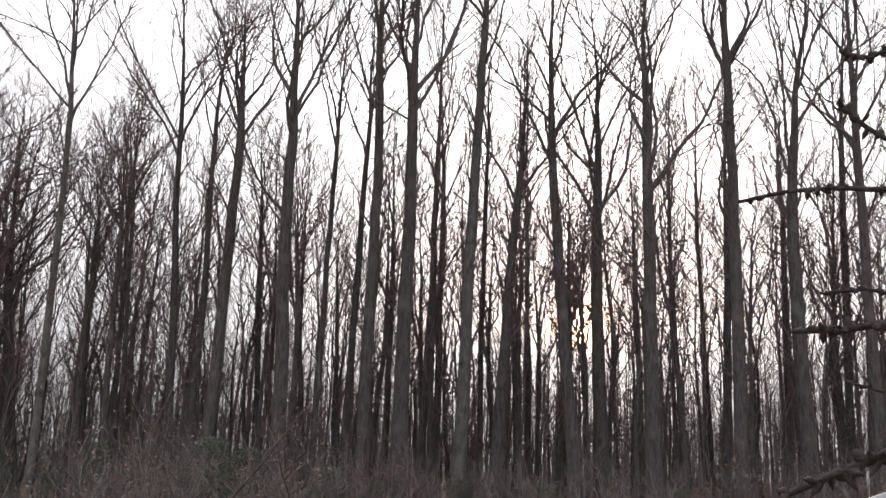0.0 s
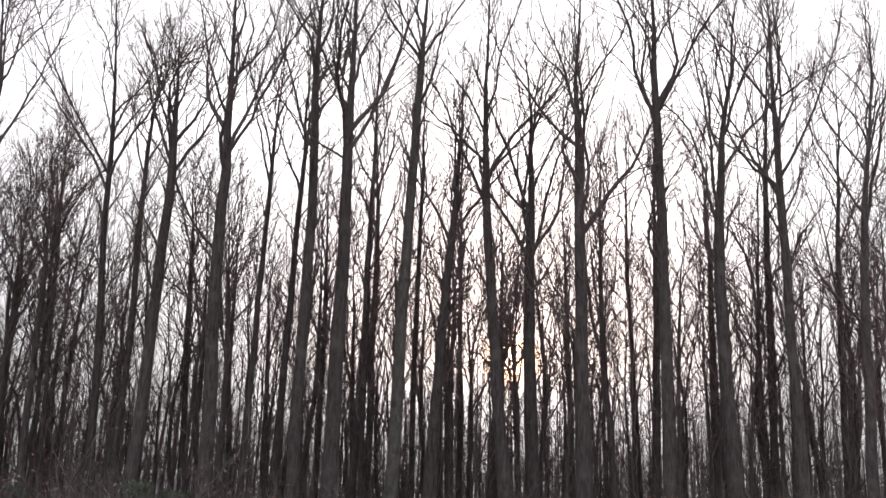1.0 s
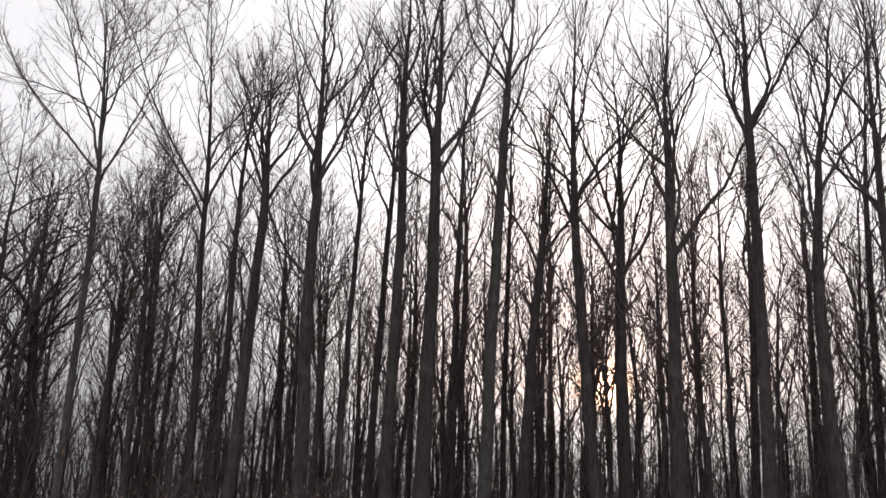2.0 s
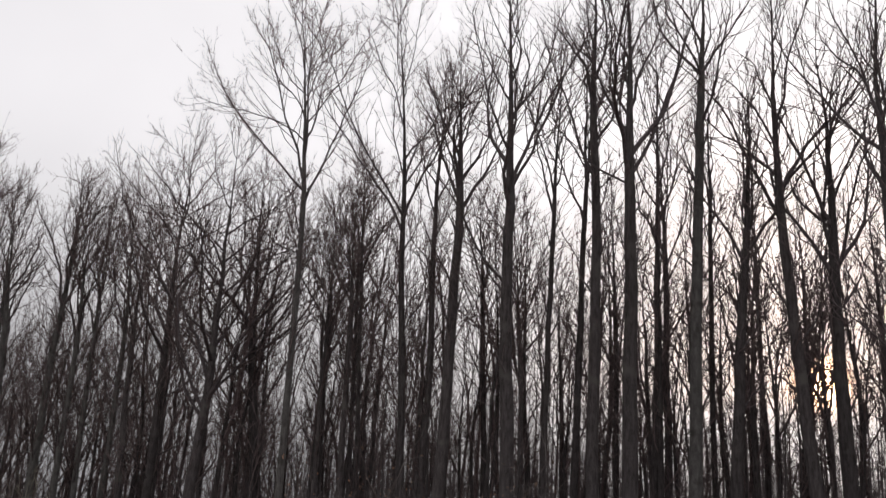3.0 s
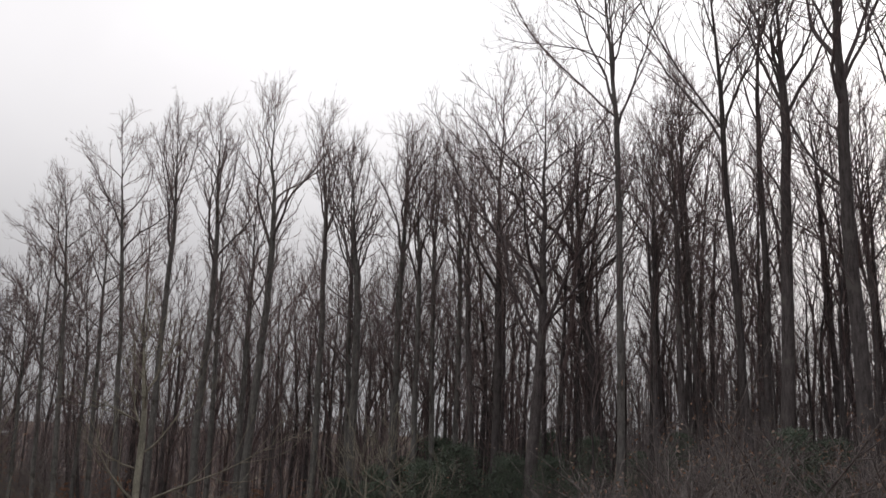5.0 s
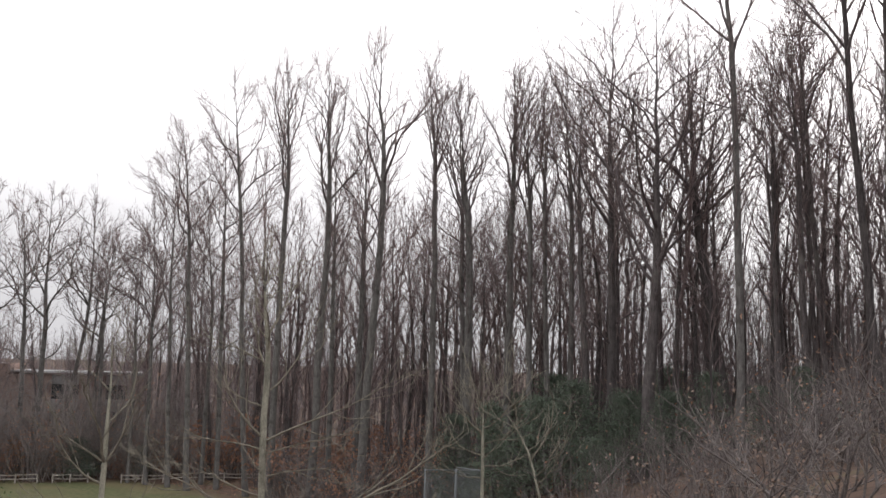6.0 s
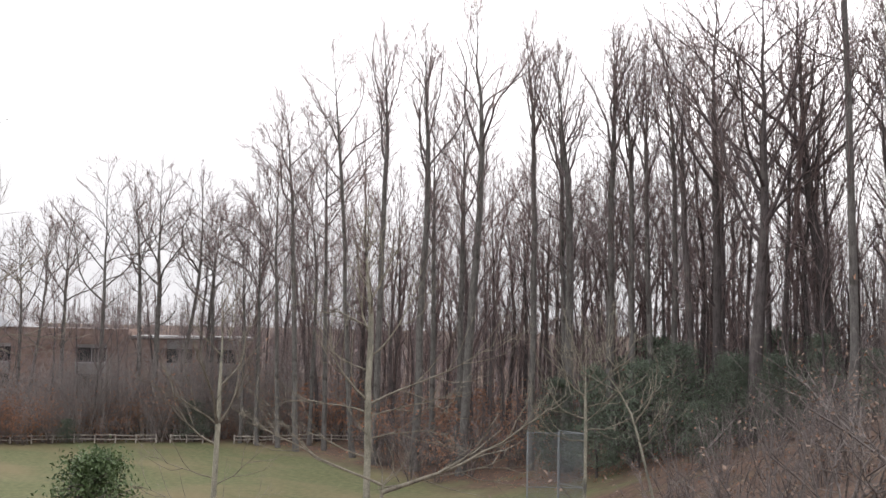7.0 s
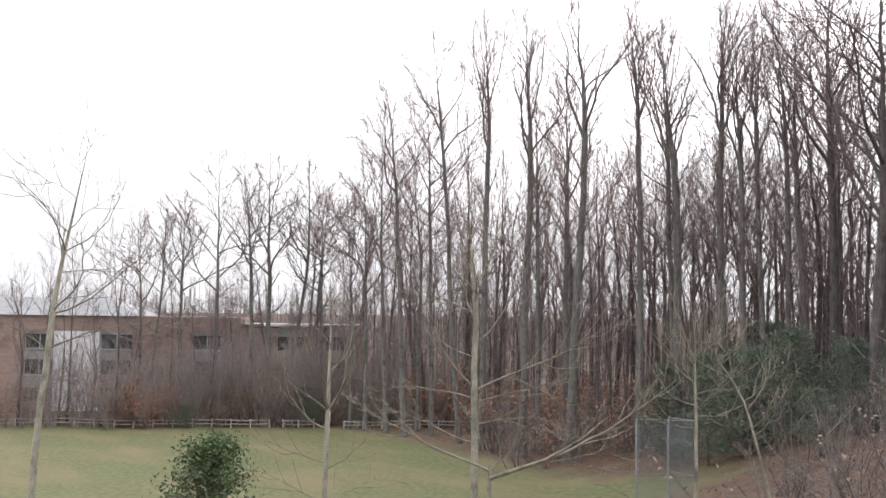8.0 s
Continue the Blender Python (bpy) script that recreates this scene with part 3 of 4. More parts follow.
def join_stand(name, kinds, rng, places, label):
    """Trees too deep in the wood to pick apart: all the places' trees in one mesh."""
    stock = []
    for k in kinds:
        pieces = []
        for o in k.children:
            me = o.data
            co = np.empty(len(me.vertices) * 3)
            me.vertices.foreach_get("co", co)
            corners = np.empty(len(me.loops), dtype=np.int32)
            me.loops.foreach_get("vertex_index", corners)
            total = np.empty(len(me.polygons), dtype=np.int32)
            me.polygons.foreach_get("loop_total", total)
            n = int((total == 4).sum())
            pieces.append((co.reshape(-1, 3), corners[:n * 4].reshape(-1, 4), corners[n * 4:].reshape(-1, 3)))
        stock.append(pieces)
    vs, fs, ts, slots, off = [], [], [], [[], []], 0
    for az, r, size in places:
        turn = rng.uniform(0, 6.28)
        c, w = math.cos(turn), math.sin(turn)
        m = np.array([[c, -w, 0], [w, c, 0], [0, 0, rng.uniform(0.9, 1.12)]]) * size
        for i, (co, q, t) in enumerate(stock[int(rng.integers(len(stock)))]):
            vs.append(co @ m.T + spot(az, r, 0.1))
            fs.append(q + off)
            ts.append(t + off)
            slots[0].append(np.full(len(q), i))
            slots[1].append(np.full(len(t), i))
            off += len(co)
    me = quads(name, np.concatenate(vs), np.concatenate(fs), tris=np.concatenate(ts))
    me.materials.append(BARK)
    me.materials.append(TWIG)
    me.polygons.foreach_set("material_index", np.concatenate(slots[0] + slots[1]).astype(np.int32))
    tagged(new(name, me), label, "woods", kind="stuff")


def wood_edge(az):
    return float(np.interp(az, [-34, 15, 22, 28, 35, 42, 50, 57, 76], [48, 52, 55, 63, 75, 86, 101, 106, 108]))


def backwood():
    rng = np.random.default_rng(77)
    kinds = []
    for n in range(10):
        h = rng.uniform(20, 28)
        twin = [(h * rng.uniform(0.22, 0.45), rng.choice([-1, 1]) * rng.uniform(12, 24), h * rng.uniform(0.42, 0.55), 0.85)] if n % 3 else []
        root = build_tree(300 + n, h, rng.uniform(0.26, 0.48), h * rng.uniform(0.36, 0.55), rng.uniform(-1.0, 1.0), rng.uniform(-2.0, 2.0),
                          "wide" if n % 4 == 3 else "", 230, 15, twin, 0.36, whole=False, fine_r=0.013, sub=1)
        tagged(root, "slender bare tree standing deeper in the wood", "tree", "bare trees of the wood")
        kinds.append(root)
    places = []
    for az in np.concatenate([np.arange(-34, -4, 0.49), np.arange(-4, 25, 0.4)]):
        places.append((az + rng.uniform(-0.6, 0.6), wood_edge(az) + abs(rng.normal()) * 15 + 2, rng.uniform(0.78, 1.08)))
    for az in np.concatenate([np.arange(24, 36, 0.45), np.arange(36, 57, 0.4)]):
        places.append((az + rng.uniform(-0.4, 0.4), wood_edge(az) + abs(rng.normal()) * 12 + 1, rng.uniform(0.9, 1.12) * float(np.interp(az, [24, 35, 42, 50, 57], [1.0, 1.0, 1.18, 1.2, 1.0]))))
    for az in np.arange(57, 76, 0.9):
        places.append((az + rng.uniform(-0.5, 0.5), wood_edge(az) + rng.uniform(0, 10), rng.uniform(0.6, 0.95)))
    # the nearest stand singly, the deeper ones run together
    places.sort(key=lambda p: p[1] - wood_edge(p[0]))
    near, deep = places[:215], places[215:]
    for az in np.arange(-34, 26, 1.15):
        deep.append((az + rng.uniform(-0.4, 0.4), wood_edge(az) + rng.uniform(12, 45), rng.uniform(0.6, 0.9)))
    for az in np.arange(28, 54, 0.44):
        deep.append((az + rng.uniform(-0.3, 0.3), wood_edge(az) + rng.uniform(8, 36), rng.uniform(0.8, 1.1)))
    stand(kinds, rng, near)
    stock = [build_tree(320 + n, 24, 0.34, 10, rng.uniform(-1, 1), rng.uniform(-2, 2), "", 120, 11, [(8, 18, 11, 0.8)] if n % 2 else (), 0.36, whole=False, fine_r=0.0105, sub=1) for n in range(5)]
    join_stand("deep_wood", stock, rng, deep, "bare trees running together deep in the wood")
    for k in stock:
        for o in (*k.children, k):
            bpy.data.objects.remove(o)
    # thin young stems crowd between the trunks
    slim = []
    for n in range(8):
        h = rng.uniform(10, 17)
        root = build_tree(340 + n, h, rng.uniform(0.1, 0.2), h * 0.45, rng.uniform(-0.6, 0.6), rng.uniform(-1, 1), "wide" if n % 3 == 2 else "", 100, 10, (), 0.3, whole=False, fine_r=0.0105, sub=1)
        tagged(root, "thin bare sapling crowded between the trunks", "sapling", "saplings of the wood")
        root.name = "sapling"
        slim.append(root)
    places = []
    for az in np.arange(-34, 57, 0.52):
        places.append((az + rng.uniform(-0.4, 0.4), wood_edge(az) + rng.uniform(-3, 24), rng.uniform(0.6, 1.25)))
    stand(slim, rng, places)


backwood()


# ---- brush and evergreens ----
def shrub(seed, height, spread, stems, twigs, leaves, leaf_mat, label, stem_mat=BRUSH, sub=1, leaf=0.09, thick=0.008):
    """A many-stemmed shrub at the origin: stems, twigs and what leaves it keeps."""
    rng = np.random.default_rng(seed)
    root = new("shrub")
    fine, carriers = Tubes(), []
    for n in range(stems):
        az, lean = rng.uniform(0, 6.28), rng.uniform(0.05, spread)
        ln = height * rng.uniform(0.6, 1.05)
        c = grow(rng, (rng.normal() * 0.12 * height * 0.3, rng.normal() * 0.12 * height * 0.3, -0.15), (math.cos(az) * lean, math.sin(az) * lean, 1), ln, 6, 0.02, 0.14)
        stem = Tubes()
        stem.add(c, thick * 2.6 * np.array([1.2, 1, 0.85, 0.65, 0.45, 0.2]), 4)
        part("stem", stem.mesh("stem", stem_mat), root)
        carriers += [c[[0, 2, 3, 4]], c[[2, 3, 4, 5]]]
        for _ in range(4):
            i = int(rng.integers(1, 5))
            s = grow(rng, c[i], splay(rng, c[i + 1] - c[i], rng.uniform(25, 60)), ln * rng.uniform(0.2, 0.45), 4, 0.05, 0.16)
            fine.add(s[[0, 2]], thick * 1.4 * np.array([1, 0.6]), 3)
            fine.spike(s[2:3], s[3:], np.full((1, 1), thick * 0.84))
            carriers.append(s)
    tips = twig_cloud(rng, fine, carriers, twigs, height * (0.16 if sub > 1 else 0.24) + 0.25, thick * (0.7 if sub > 1 else 0.55), 0.15, sub, 1.0)
    tagged(part("crown", fine.mesh("crown", stem_mat), root), kind="stuff")
    if leaves:
        at = tips[rng.choice(len(tips), leaves)] + rng.normal(size=(leaves, 3)) * 0.05
        tagged(part("foliage", leaf_mesh("foliage", at, leaf, rng, leaf_mat, 0.6), root), kind="stuff")
    return tagged(root, label, "shrub")


def scatter(kinds, places, group):
    """Copies of the kinds at (bearing, distance, size); each kind's first stands itself."""
    rng = np.random.default_rng(len(places) * 7 + len(group))
    used = set()
    for i, (az, r, size) in enumerate(places):
        n = int(rng.integers(len(kinds)))
        x, y, z = spot(az, r, 0.05)
        m = Matrix.Translation((x, y, z)) @ Matrix.Rotation(rng.uniform(0, 6.28), 4, "Z") @ Matrix.Diagonal((size, size, size * rng.uniform(0.85, 1.15), 1))
        tagged(kinds[n], group=group)
        if n in used:
            copy_thing(kinds[n], m)
        else:
            kinds[n].matrix_basis = m
            used.add(n)
    for n, k in enumerate(kinds):
        if n not in used:
            for o in (*k.children_recursive, k):
                bpy.data.objects.remove(o)


def spread_out(seed, az0, az1, r0, r1, size0, size1, count):
    rng = np.random.default_rng(seed)
    az = np.linspace(az0, az1, count) + rng.uniform(-0.5, 0.5, count) * (az1 - az0) / count * 1.6
    return [(float(a), float(rng.uniform(r0, r1)), float(rng.uniform(size0, size1))) for a in az]


BARE = "bare twiggy brown shrub at the wood's edge"
TANNED = "twiggy shrub keeping curled tan dead leaves"
RUSTY = "young tree with rust-brown dead leaves"
SLOPE_BRUSH = material("slope_brush_bark", (0.058, 0.05, 0.048), (0.2, 0.174, 0.164), 0.9, (3, 3, 3), 20, 0, None, 0.25, 2.0)
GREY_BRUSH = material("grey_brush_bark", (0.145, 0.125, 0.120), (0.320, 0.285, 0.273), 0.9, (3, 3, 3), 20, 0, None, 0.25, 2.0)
# undergrowth among the trunks: too tangled to tell one bush from another
def tangle(name, seed, places, height, stems, twigs, thick, mat, label):
    rng = np.random.default_rng(seed)
    fine = Tubes()
    for az, r, size in places:
        foot, carriers = spot(az, r, 0.15), []
        for _ in range(stems):
            a, lean, ln = rng.uniform(0, 6.28), rng.uniform(0.05, 0.65), height * size * rng.uniform(0.6, 1.05)
            c = grow(rng, foot + np.array([*rng.normal(size=2) * 0.15 * size, 0]), (math.cos(a) * lean, math.sin(a) * lean, 1), ln, 6, 0.02, 0.14)
            fine.add(c, thick * 2.6 * np.array([1.2, 1, 0.85, 0.65, 0.45, 0.2]), 4)
            carriers += [c[[0, 2, 3, 4]], c[[2, 3, 4, 5]]]
            for _ in range(3):
                i = int(rng.integers(1, 5))
                s = grow(rng, c[i], splay(rng, c[i + 1] - c[i], rng.uniform(25, 60)), ln * rng.uniform(0.2, 0.45), 4, 0.05, 0.16)
                fine.add(s[[0, 2]], thick * 1.4 * np.array([1, 0.6]), 3)
                fine.spike(s[2:3], s[3:], np.full((1, 1), thick * 0.84))
                carriers.append(s)
        twig_cloud(rng, fine, carriers, twigs, height * size * 0.22 + 0.25, thick * 0.55, 0.15, 0, 1.0)
    tagged(new(name, fine.mesh(name, mat)), label, "undergrowth", kind="stuff")


tangle("undergrowth", 401, spread_out(1, -33, 24, 33, 42, 0.6, 0.95, 52) + spread_out(2, -33, 30, 46, 60, 0.8, 1.35, 50), 3.7, 6, 130, 0.01, BRUSH,
       "tangled bare brown undergrowth below the trunks")
tangle("deep_brush", 406, spread_out(9, -34, 28, 58, 88, 0.8, 1.8, 84), 8.0, 5, 200, 0.0125, BRUSH, "tall thin bare brush deep in the wood")
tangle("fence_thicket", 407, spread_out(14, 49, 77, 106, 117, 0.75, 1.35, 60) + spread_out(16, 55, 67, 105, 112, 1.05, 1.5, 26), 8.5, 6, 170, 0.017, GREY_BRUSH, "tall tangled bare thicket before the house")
# leafy brush on the slope near the camera
scatter([shrub(411, 3.8, 0.9, 5, 46, 190, TAN_LEAF, TANNED, SLOPE_BRUSH, 2, 0.085, 0.0105), shrub(412, 4.2, 0.8, 4, 48, 90, TAN_LEAF, TANNED, SLOPE_BRUSH, 2, 0.085, 0.0105), shrub(413, 3.5, 1.1, 5, 48, 35, TAN_LEAF, TANNED, SLOPE_BRUSH, 2, 0.085, 0.0105)],
        spread_out(3, 10, 33, 20, 30, 0.85, 1.25, 16) + spread_out(8, 18, 29, 16, 20, 0.9, 1.15, 5) + spread_out(13, 26, 35, 26, 36, 0.7, 1.0, 6), "leafy brush on the slope")
scatter([shrub(415, 3.4, 0.7, 6, 130, 60, RUST_LEAF, BARE, thick=0.01, sub=0), shrub(416, 3.0, 0.8, 6, 130, 0, None, BARE, thick=0.01, sub=0)],
        spread_out(10, 16, 33, 30, 46, 0.8, 1.2, 18), "shrubs below the slope")
# rust-leaved bushes under the trees and in the lawn's corner
scatter([shrub(417, 3.2, 0.8, 6, 90, 170, RUST_LEAF, RUSTY, thick=0.01, sub=0), shrub(418, 2.6, 0.9, 6, 90, 90, RUST_LEAF, RUSTY, thick=0.01, sub=0)],
        spread_out(15, -30, 21, 36, 44, 0.6, 1.05, 18), "rusty bushes under the trees")
scatter([shrub(434, 6.5, 0.8, 6, 220, 1500, RUST_LEAF, RUSTY, leaf=0.24, thick=0.014, sub=0)],
        [(52.2, 105, 1.0), (53.1, 106, 0.85), (45.4, 97, 1.1), (44.2, 96, 0.9), (47.2, 101, 0.8), (69.5, 106, 0.7)], "rusty young trees by the lawn")
# thickets round the evergreens
scatter([shrub(421, 5.4, 0.6, 6, 200, 0, None, BARE, thick=0.013, sub=0), shrub(422, 5.0, 0.7, 6, 160, 340, RUST_LEAF, RUSTY, leaf=0.18, thick=0.013, sub=0)],
        spread_out(4, 39, 49, 74, 90, 0.7, 1.15, 18) + spread_out(7, 24, 50, 84, 100, 1.0, 1.6, 44), "thicket by the lawn")
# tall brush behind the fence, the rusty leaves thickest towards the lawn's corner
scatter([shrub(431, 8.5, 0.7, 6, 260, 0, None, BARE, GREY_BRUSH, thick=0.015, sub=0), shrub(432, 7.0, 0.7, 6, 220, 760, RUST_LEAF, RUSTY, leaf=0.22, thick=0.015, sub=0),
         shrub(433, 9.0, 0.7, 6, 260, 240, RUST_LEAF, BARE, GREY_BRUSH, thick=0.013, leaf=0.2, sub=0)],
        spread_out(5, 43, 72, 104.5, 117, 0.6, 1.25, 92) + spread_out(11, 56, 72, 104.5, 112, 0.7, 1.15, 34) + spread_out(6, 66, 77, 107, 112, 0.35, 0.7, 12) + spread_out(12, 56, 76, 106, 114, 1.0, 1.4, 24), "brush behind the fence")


def evergreen(seed, height, width, count, leaf, mat, label, taper=0.5, sprays=90, slim=0.28, from_top=1.0):
    """A dense evergreen: a stem, boughs, and sprays of leaves with gaps between them."""
    rng = np.random.default_rng(seed)
    root = new("evergreen")
    stem = Tubes()
    c = grow(rng, (0, 0, -0.2), (0, 0, 1), height * 0.95, 7, 0.05, 0.05)
    stem.add(c, height * 0.012 * np.array([1.2, 1, 0.9, 0.75, 0.6, 0.4, 0.15]), 8)
    part("trunk", stem.mesh("trunk", BARK), root)
    boughs, at = Tubes(), []
    for _ in range(sprays):
        u = 0.06 + 0.92 * rng.uniform(0, 1) ** from_top
        reach = width / 2 * (1 - u ** (1 / taper) * 0.85) * rng.uniform(0.5, 1.2)
        az = rng.uniform(0, 6.28)
        p = np.array([np.interp(u * height, c[:, 2], c[:, j]) for j in range(3)])
        b = grow(rng, p, (math.cos(az), math.sin(az), 0.35), reach, 5, -0.02, 0.12)
        boughs.add(b, height * 0.003 * np.array([1, 0.85, 0.7, 0.5, 0.25]), 3)
        n = max(4, int(count / sprays))
        w = rng.uniform(0.35, 1.05, n) * 3.99
        i = np.minimum(w.astype(int), 3)
        at.append(b[i] + (b[i + 1] - b[i]) * (w - i)[:, None] + rng.normal(size=(n, 3)) * np.array([1, 1, 0.55]) * width * 0.055)
    tagged(part("bough", boughs.mesh("bough", LIMB_BARK), root), kind="stuff")
    tagged(part("foliage", leaf_mesh("foliage", np.concatenate(at), leaf, rng, mat, 0.3, slim), root), kind="stuff")
    return tagged(root, label, "evergreen")


DARK = "dark green dense evergreen at the wood's edge"
greens = [evergreen(501, 9.0, 6.4, 6800, 0.25, GREEN_LEAF, DARK, 0.5, 190, 0.13), evergreen(502, 7.5, 8.0, 6800, 0.25, GREEN_LEAF, DARK, 0.8, 190, 0.13), evergreen(505, 8.2, 5.6, 5600, 0.25, GREEN_LEAF, DARK, 0.9, 120, 0.13)]
scatter(greens, [(38.8, 71, 0.9), (36.6, 67, 0.95), (34.2, 66, 1.02), (31.6, 65, 0.98), (29.2, 63, 0.85), (33.0, 71, 1.12), (35.6, 78, 1.15), (26.6, 66, 0.8), (28.6, 60, 0.75), (24.0, 58, 0.62), (21.6, 52, 0.5), (26.2, 56, 0.68), (19.2, 50, 0.5), (30.6, 57, 0.6)], "evergreens by the lawn")
scatter([evergreen(503, 3.6, 3.6, 3500, 0.17, GREEN_LEAF, DARK, 0.7, 110, 0.14)], [(13.0, 40, 1.0), (11.2, 41, 0.9), (16.8, 41, 0.7), (6.4, 42, 0.75), (3.6, 42, 0.6), (-1.6, 42, 0.65), (-6.5, 43, 0.6), (-14.0, 43, 0.6), (60.2, 104.5, 1.5), (57.0, 106, 1.1), (67.0, 105, 0.9)], "small evergreens in the brush")
holly = evergreen(504, 5.5, 2.6, 16000, 0.066, HOLLY_LEAF, "round bushy holly with glossy green leaves", 0.42, 300, 0.26, 0.6)
holly.name = "holly_bush"
holly.matrix_basis = Matrix.Translation(spot(65.5, 16)) @ Matrix.Diagonal((0.98, 0.98, 1.06, 1))
tagged(holly, category="bush")


# ---- young pale trees on the slope ----
def young_tree(seed, az, r, level, height, girth, clear, bend, top, limbs, forks, label, twigs=130, low=0.7, bark=PALE_BARK, limb_bark=PALE_TWIG):
    """A young tree whose heights are given above the level; its foot goes down to the slope."""
    dz = level - float(spot(az, r)[2])
    height, clear, low = height + dz, clear + dz, (clear * low + dz) / (clear + dz)
    forks = [(h + dz, *rest) for h, *rest in forks]
    root = build_tree(seed, height, girth, clear, bend, top, "young", int(twigs * 1.2), limbs - 1, forks, low, bark, limb_bark, limb_bark, fine_r=0.0065)
    x, y, z = spot(az, r)
    root.matrix_basis = Matrix.Translation((x, y, z)) @ Matrix.Rotation(radians(180 + az), 4, "Z")
    root.name = "young_tree"
    return tagged(root, label, "tree", "young trees on the slope")


young_tree(601, 58.95, 28, 3.3, 10.4, 0.23, 6.4, -0.05, -0.1, 6,
           [(5.55, 66, 2.7, 0.42, 0.10, 0.10), (6.1, 54, 1.9, 0.36, 0.02, 0.14), (6.1, -32, 2.4, 0.5, 0.09, 0.1), (8.1, -36, 1.4, 0.4, 0.08, 0.16),
            (4.6, 70, 2.3, 0.2, 0.0, 0.16), (4.4, -60, 2.0, 0.22, 0.01, 0.16), (3.5, 72, 2.6, 0.2, -0.01, 0.16), (3.3, -66, 2.2, 0.22, 0.0, 0.16)],
           "young pale-barked tree with forked upper limbs", 120, 0.95)
young_tree(602, 49.9, 26, 4.06, 11.6, 0.25, 8.4, 0.1, 0.35, 9,
           [(6.1, -62, 4.8, 0.34, 0.02, 0.09), (5.8, -74, 2.7, 0.26, 0.06, 0.12), (5.2, -76, 3.2, 0.22, 0.04, 0.12), (6.2, 44, 2.4, 0.42, 0.13, 0.12), (5.9, 74, 4.0, 0.24, 0.02, 0.15),
            (7.0, 66, 2.2, 0.26, 0.04, 0.16), (7.4, -54, 3.0, 0.3, 0.05, 0.12), (4.7, 74, 3.4, 0.2, 0.03, 0.12), (8.1, 48, 2.2, 0.34, 0.06, 0.12)],
           "young pale-barked tree with long side limbs", 190, 0.95)
young_tree(603, 37.4, 26, 5.34, 6.9, 0.13, 5.0, 0.0, 0.0, 9,
           [(5.3, -66, 2.1, 0.5, 0.12, 0.16), (5.2, 62, 1.7, 0.5, 0.16, 0.16), (4.9, -76, 1.8, 0.42, 0.08, 0.18), (4.6, 80, 2.1, 0.42, 0.02, 0.18), (4.3, -78, 1.7, 0.38, 0.02, 0.2),
            (4.0, 82, 1.9, 0.35, 0.05, 0.2), (5.9, -50, 1.4, 0.5, 0.1, 0.16), (5.8, 46, 1.3, 0.5, 0.12, 0.16)],
           "slim pale sapling with spreading crooked twigs", 80, 0.9)
young_tree(604, 31.2, 22, 7.98, 4.4, 0.08, 2.6, 1.3, 2.7, 7, [(2.2, -30, 1.5, 0.5, 0.1, 0.16), (2.9, 62, 1.5, 0.45, 0.06, 0.16), (3.4, -20, 1.2, 0.45, 0.08, 0.16), (1.7, -55, 1.3, 0.4, 0.08, 0.16)],
           "slim leaning sapling with pale bark", 60)
young_tree(605, 75.7, 30, 2.51, 15.6, 0.27, 9.4, -0.6, -1.6, 9, [(9.6, -66, 3.8, 0.34), (11.4, -48, 3.2, 0.36), (12.0, 46, 2.0, 0.35), (10.8, -72, 2.6, 0.25), (8.6, -60, 4.2, 0.3)],
           "bare young tree with arching limbs beside the lawn", 110, 0.9)
young_tree(606, 49.35, 20, 6.55, 3.1, 0.15, 2.45, -0.02, -0.05, 2,
           [(2.3, -71, 4.5, 1.4, 0.035, 0.09), (2.45, 66, 3.5, 1.1, 0.02, 0.1), (2.4, -82, 3.4, 0.45, 0.03, 0.1), (2.7, 40, 1.4, 0.4, 0.1, 0.12)],
           "low forked sapling with long arching limbs", 80, 0.95, PALE_TWIG, PALE_TWIG)

# ---- the fence along the lawn ----
WOOD = material("weathered_fence_wood", (0.24, 0.21, 0.185), (0.44, 0.40, 0.36), 0.9, (3, 3, 3), 30, 0.3, None, 0.12)
F0, FD = np.array([-103.3, 31.4]), np.array([0.557, 0.830])


def fence_section(s0, s1, label):
    """Posts and two rails from s0 to s1 metres along the fence's line."""
    rng = np.random.default_rng(int(s0 * 10) + 900)
    root = new("split_rail_fence")
    n = max(1, round((s1 - s0) / 2.0))
    tops = []
    for i in range(n + 1):
        x, y = F0 + FD * (s0 + (s1 - s0) * i / n)
        z = float(land(x, y)) + noise.noise((x * 0.15, y * 0.15, 0)) * 0.18
        ht = 0.92 + rng.uniform(-0.05, 0.06)
        p = Tubes()
        dx, dy = rng.normal(size=2) * 0.02
        p.add([(x, y, z - 0.3), (x + dx, y + dy, z + ht), (x + dx, y + dy, z + ht + 0.02)], [0.085, 0.075, 0.01], 6)
        part("post", p.mesh("post", WOOD), root)
        tops.append((x, y, z))
    for a, b in zip(tops[:-1], tops[1:]):
        for h in (0.42, 0.80):
            u, v = rng.normal(size=2) * 0.035
            t = Tubes()
            m = [(a[j] + b[j]) / 2 for j in range(3)]
            t.add([(a[0], a[1], a[2] + h + u), (m[0], m[1], m[2] + h + (u + v) / 2 - 0.02), (b[0], b[1], b[2] + h + v)], [0.05, 0.062, 0.05], 6)
            part("rail", t.mesh("rail", WOOD), root)
    tagged(root, label, "fence", "fence along the lawn")


fence_section(-8, 20.4, "weathered two-rail wooden fence beside the lawn")
fence_section(21.8, 25.1, "short weathered two-rail fence piece between gaps")
fence_section(28.3, 44.5, "weathered two-rail wooden fence before the brush")

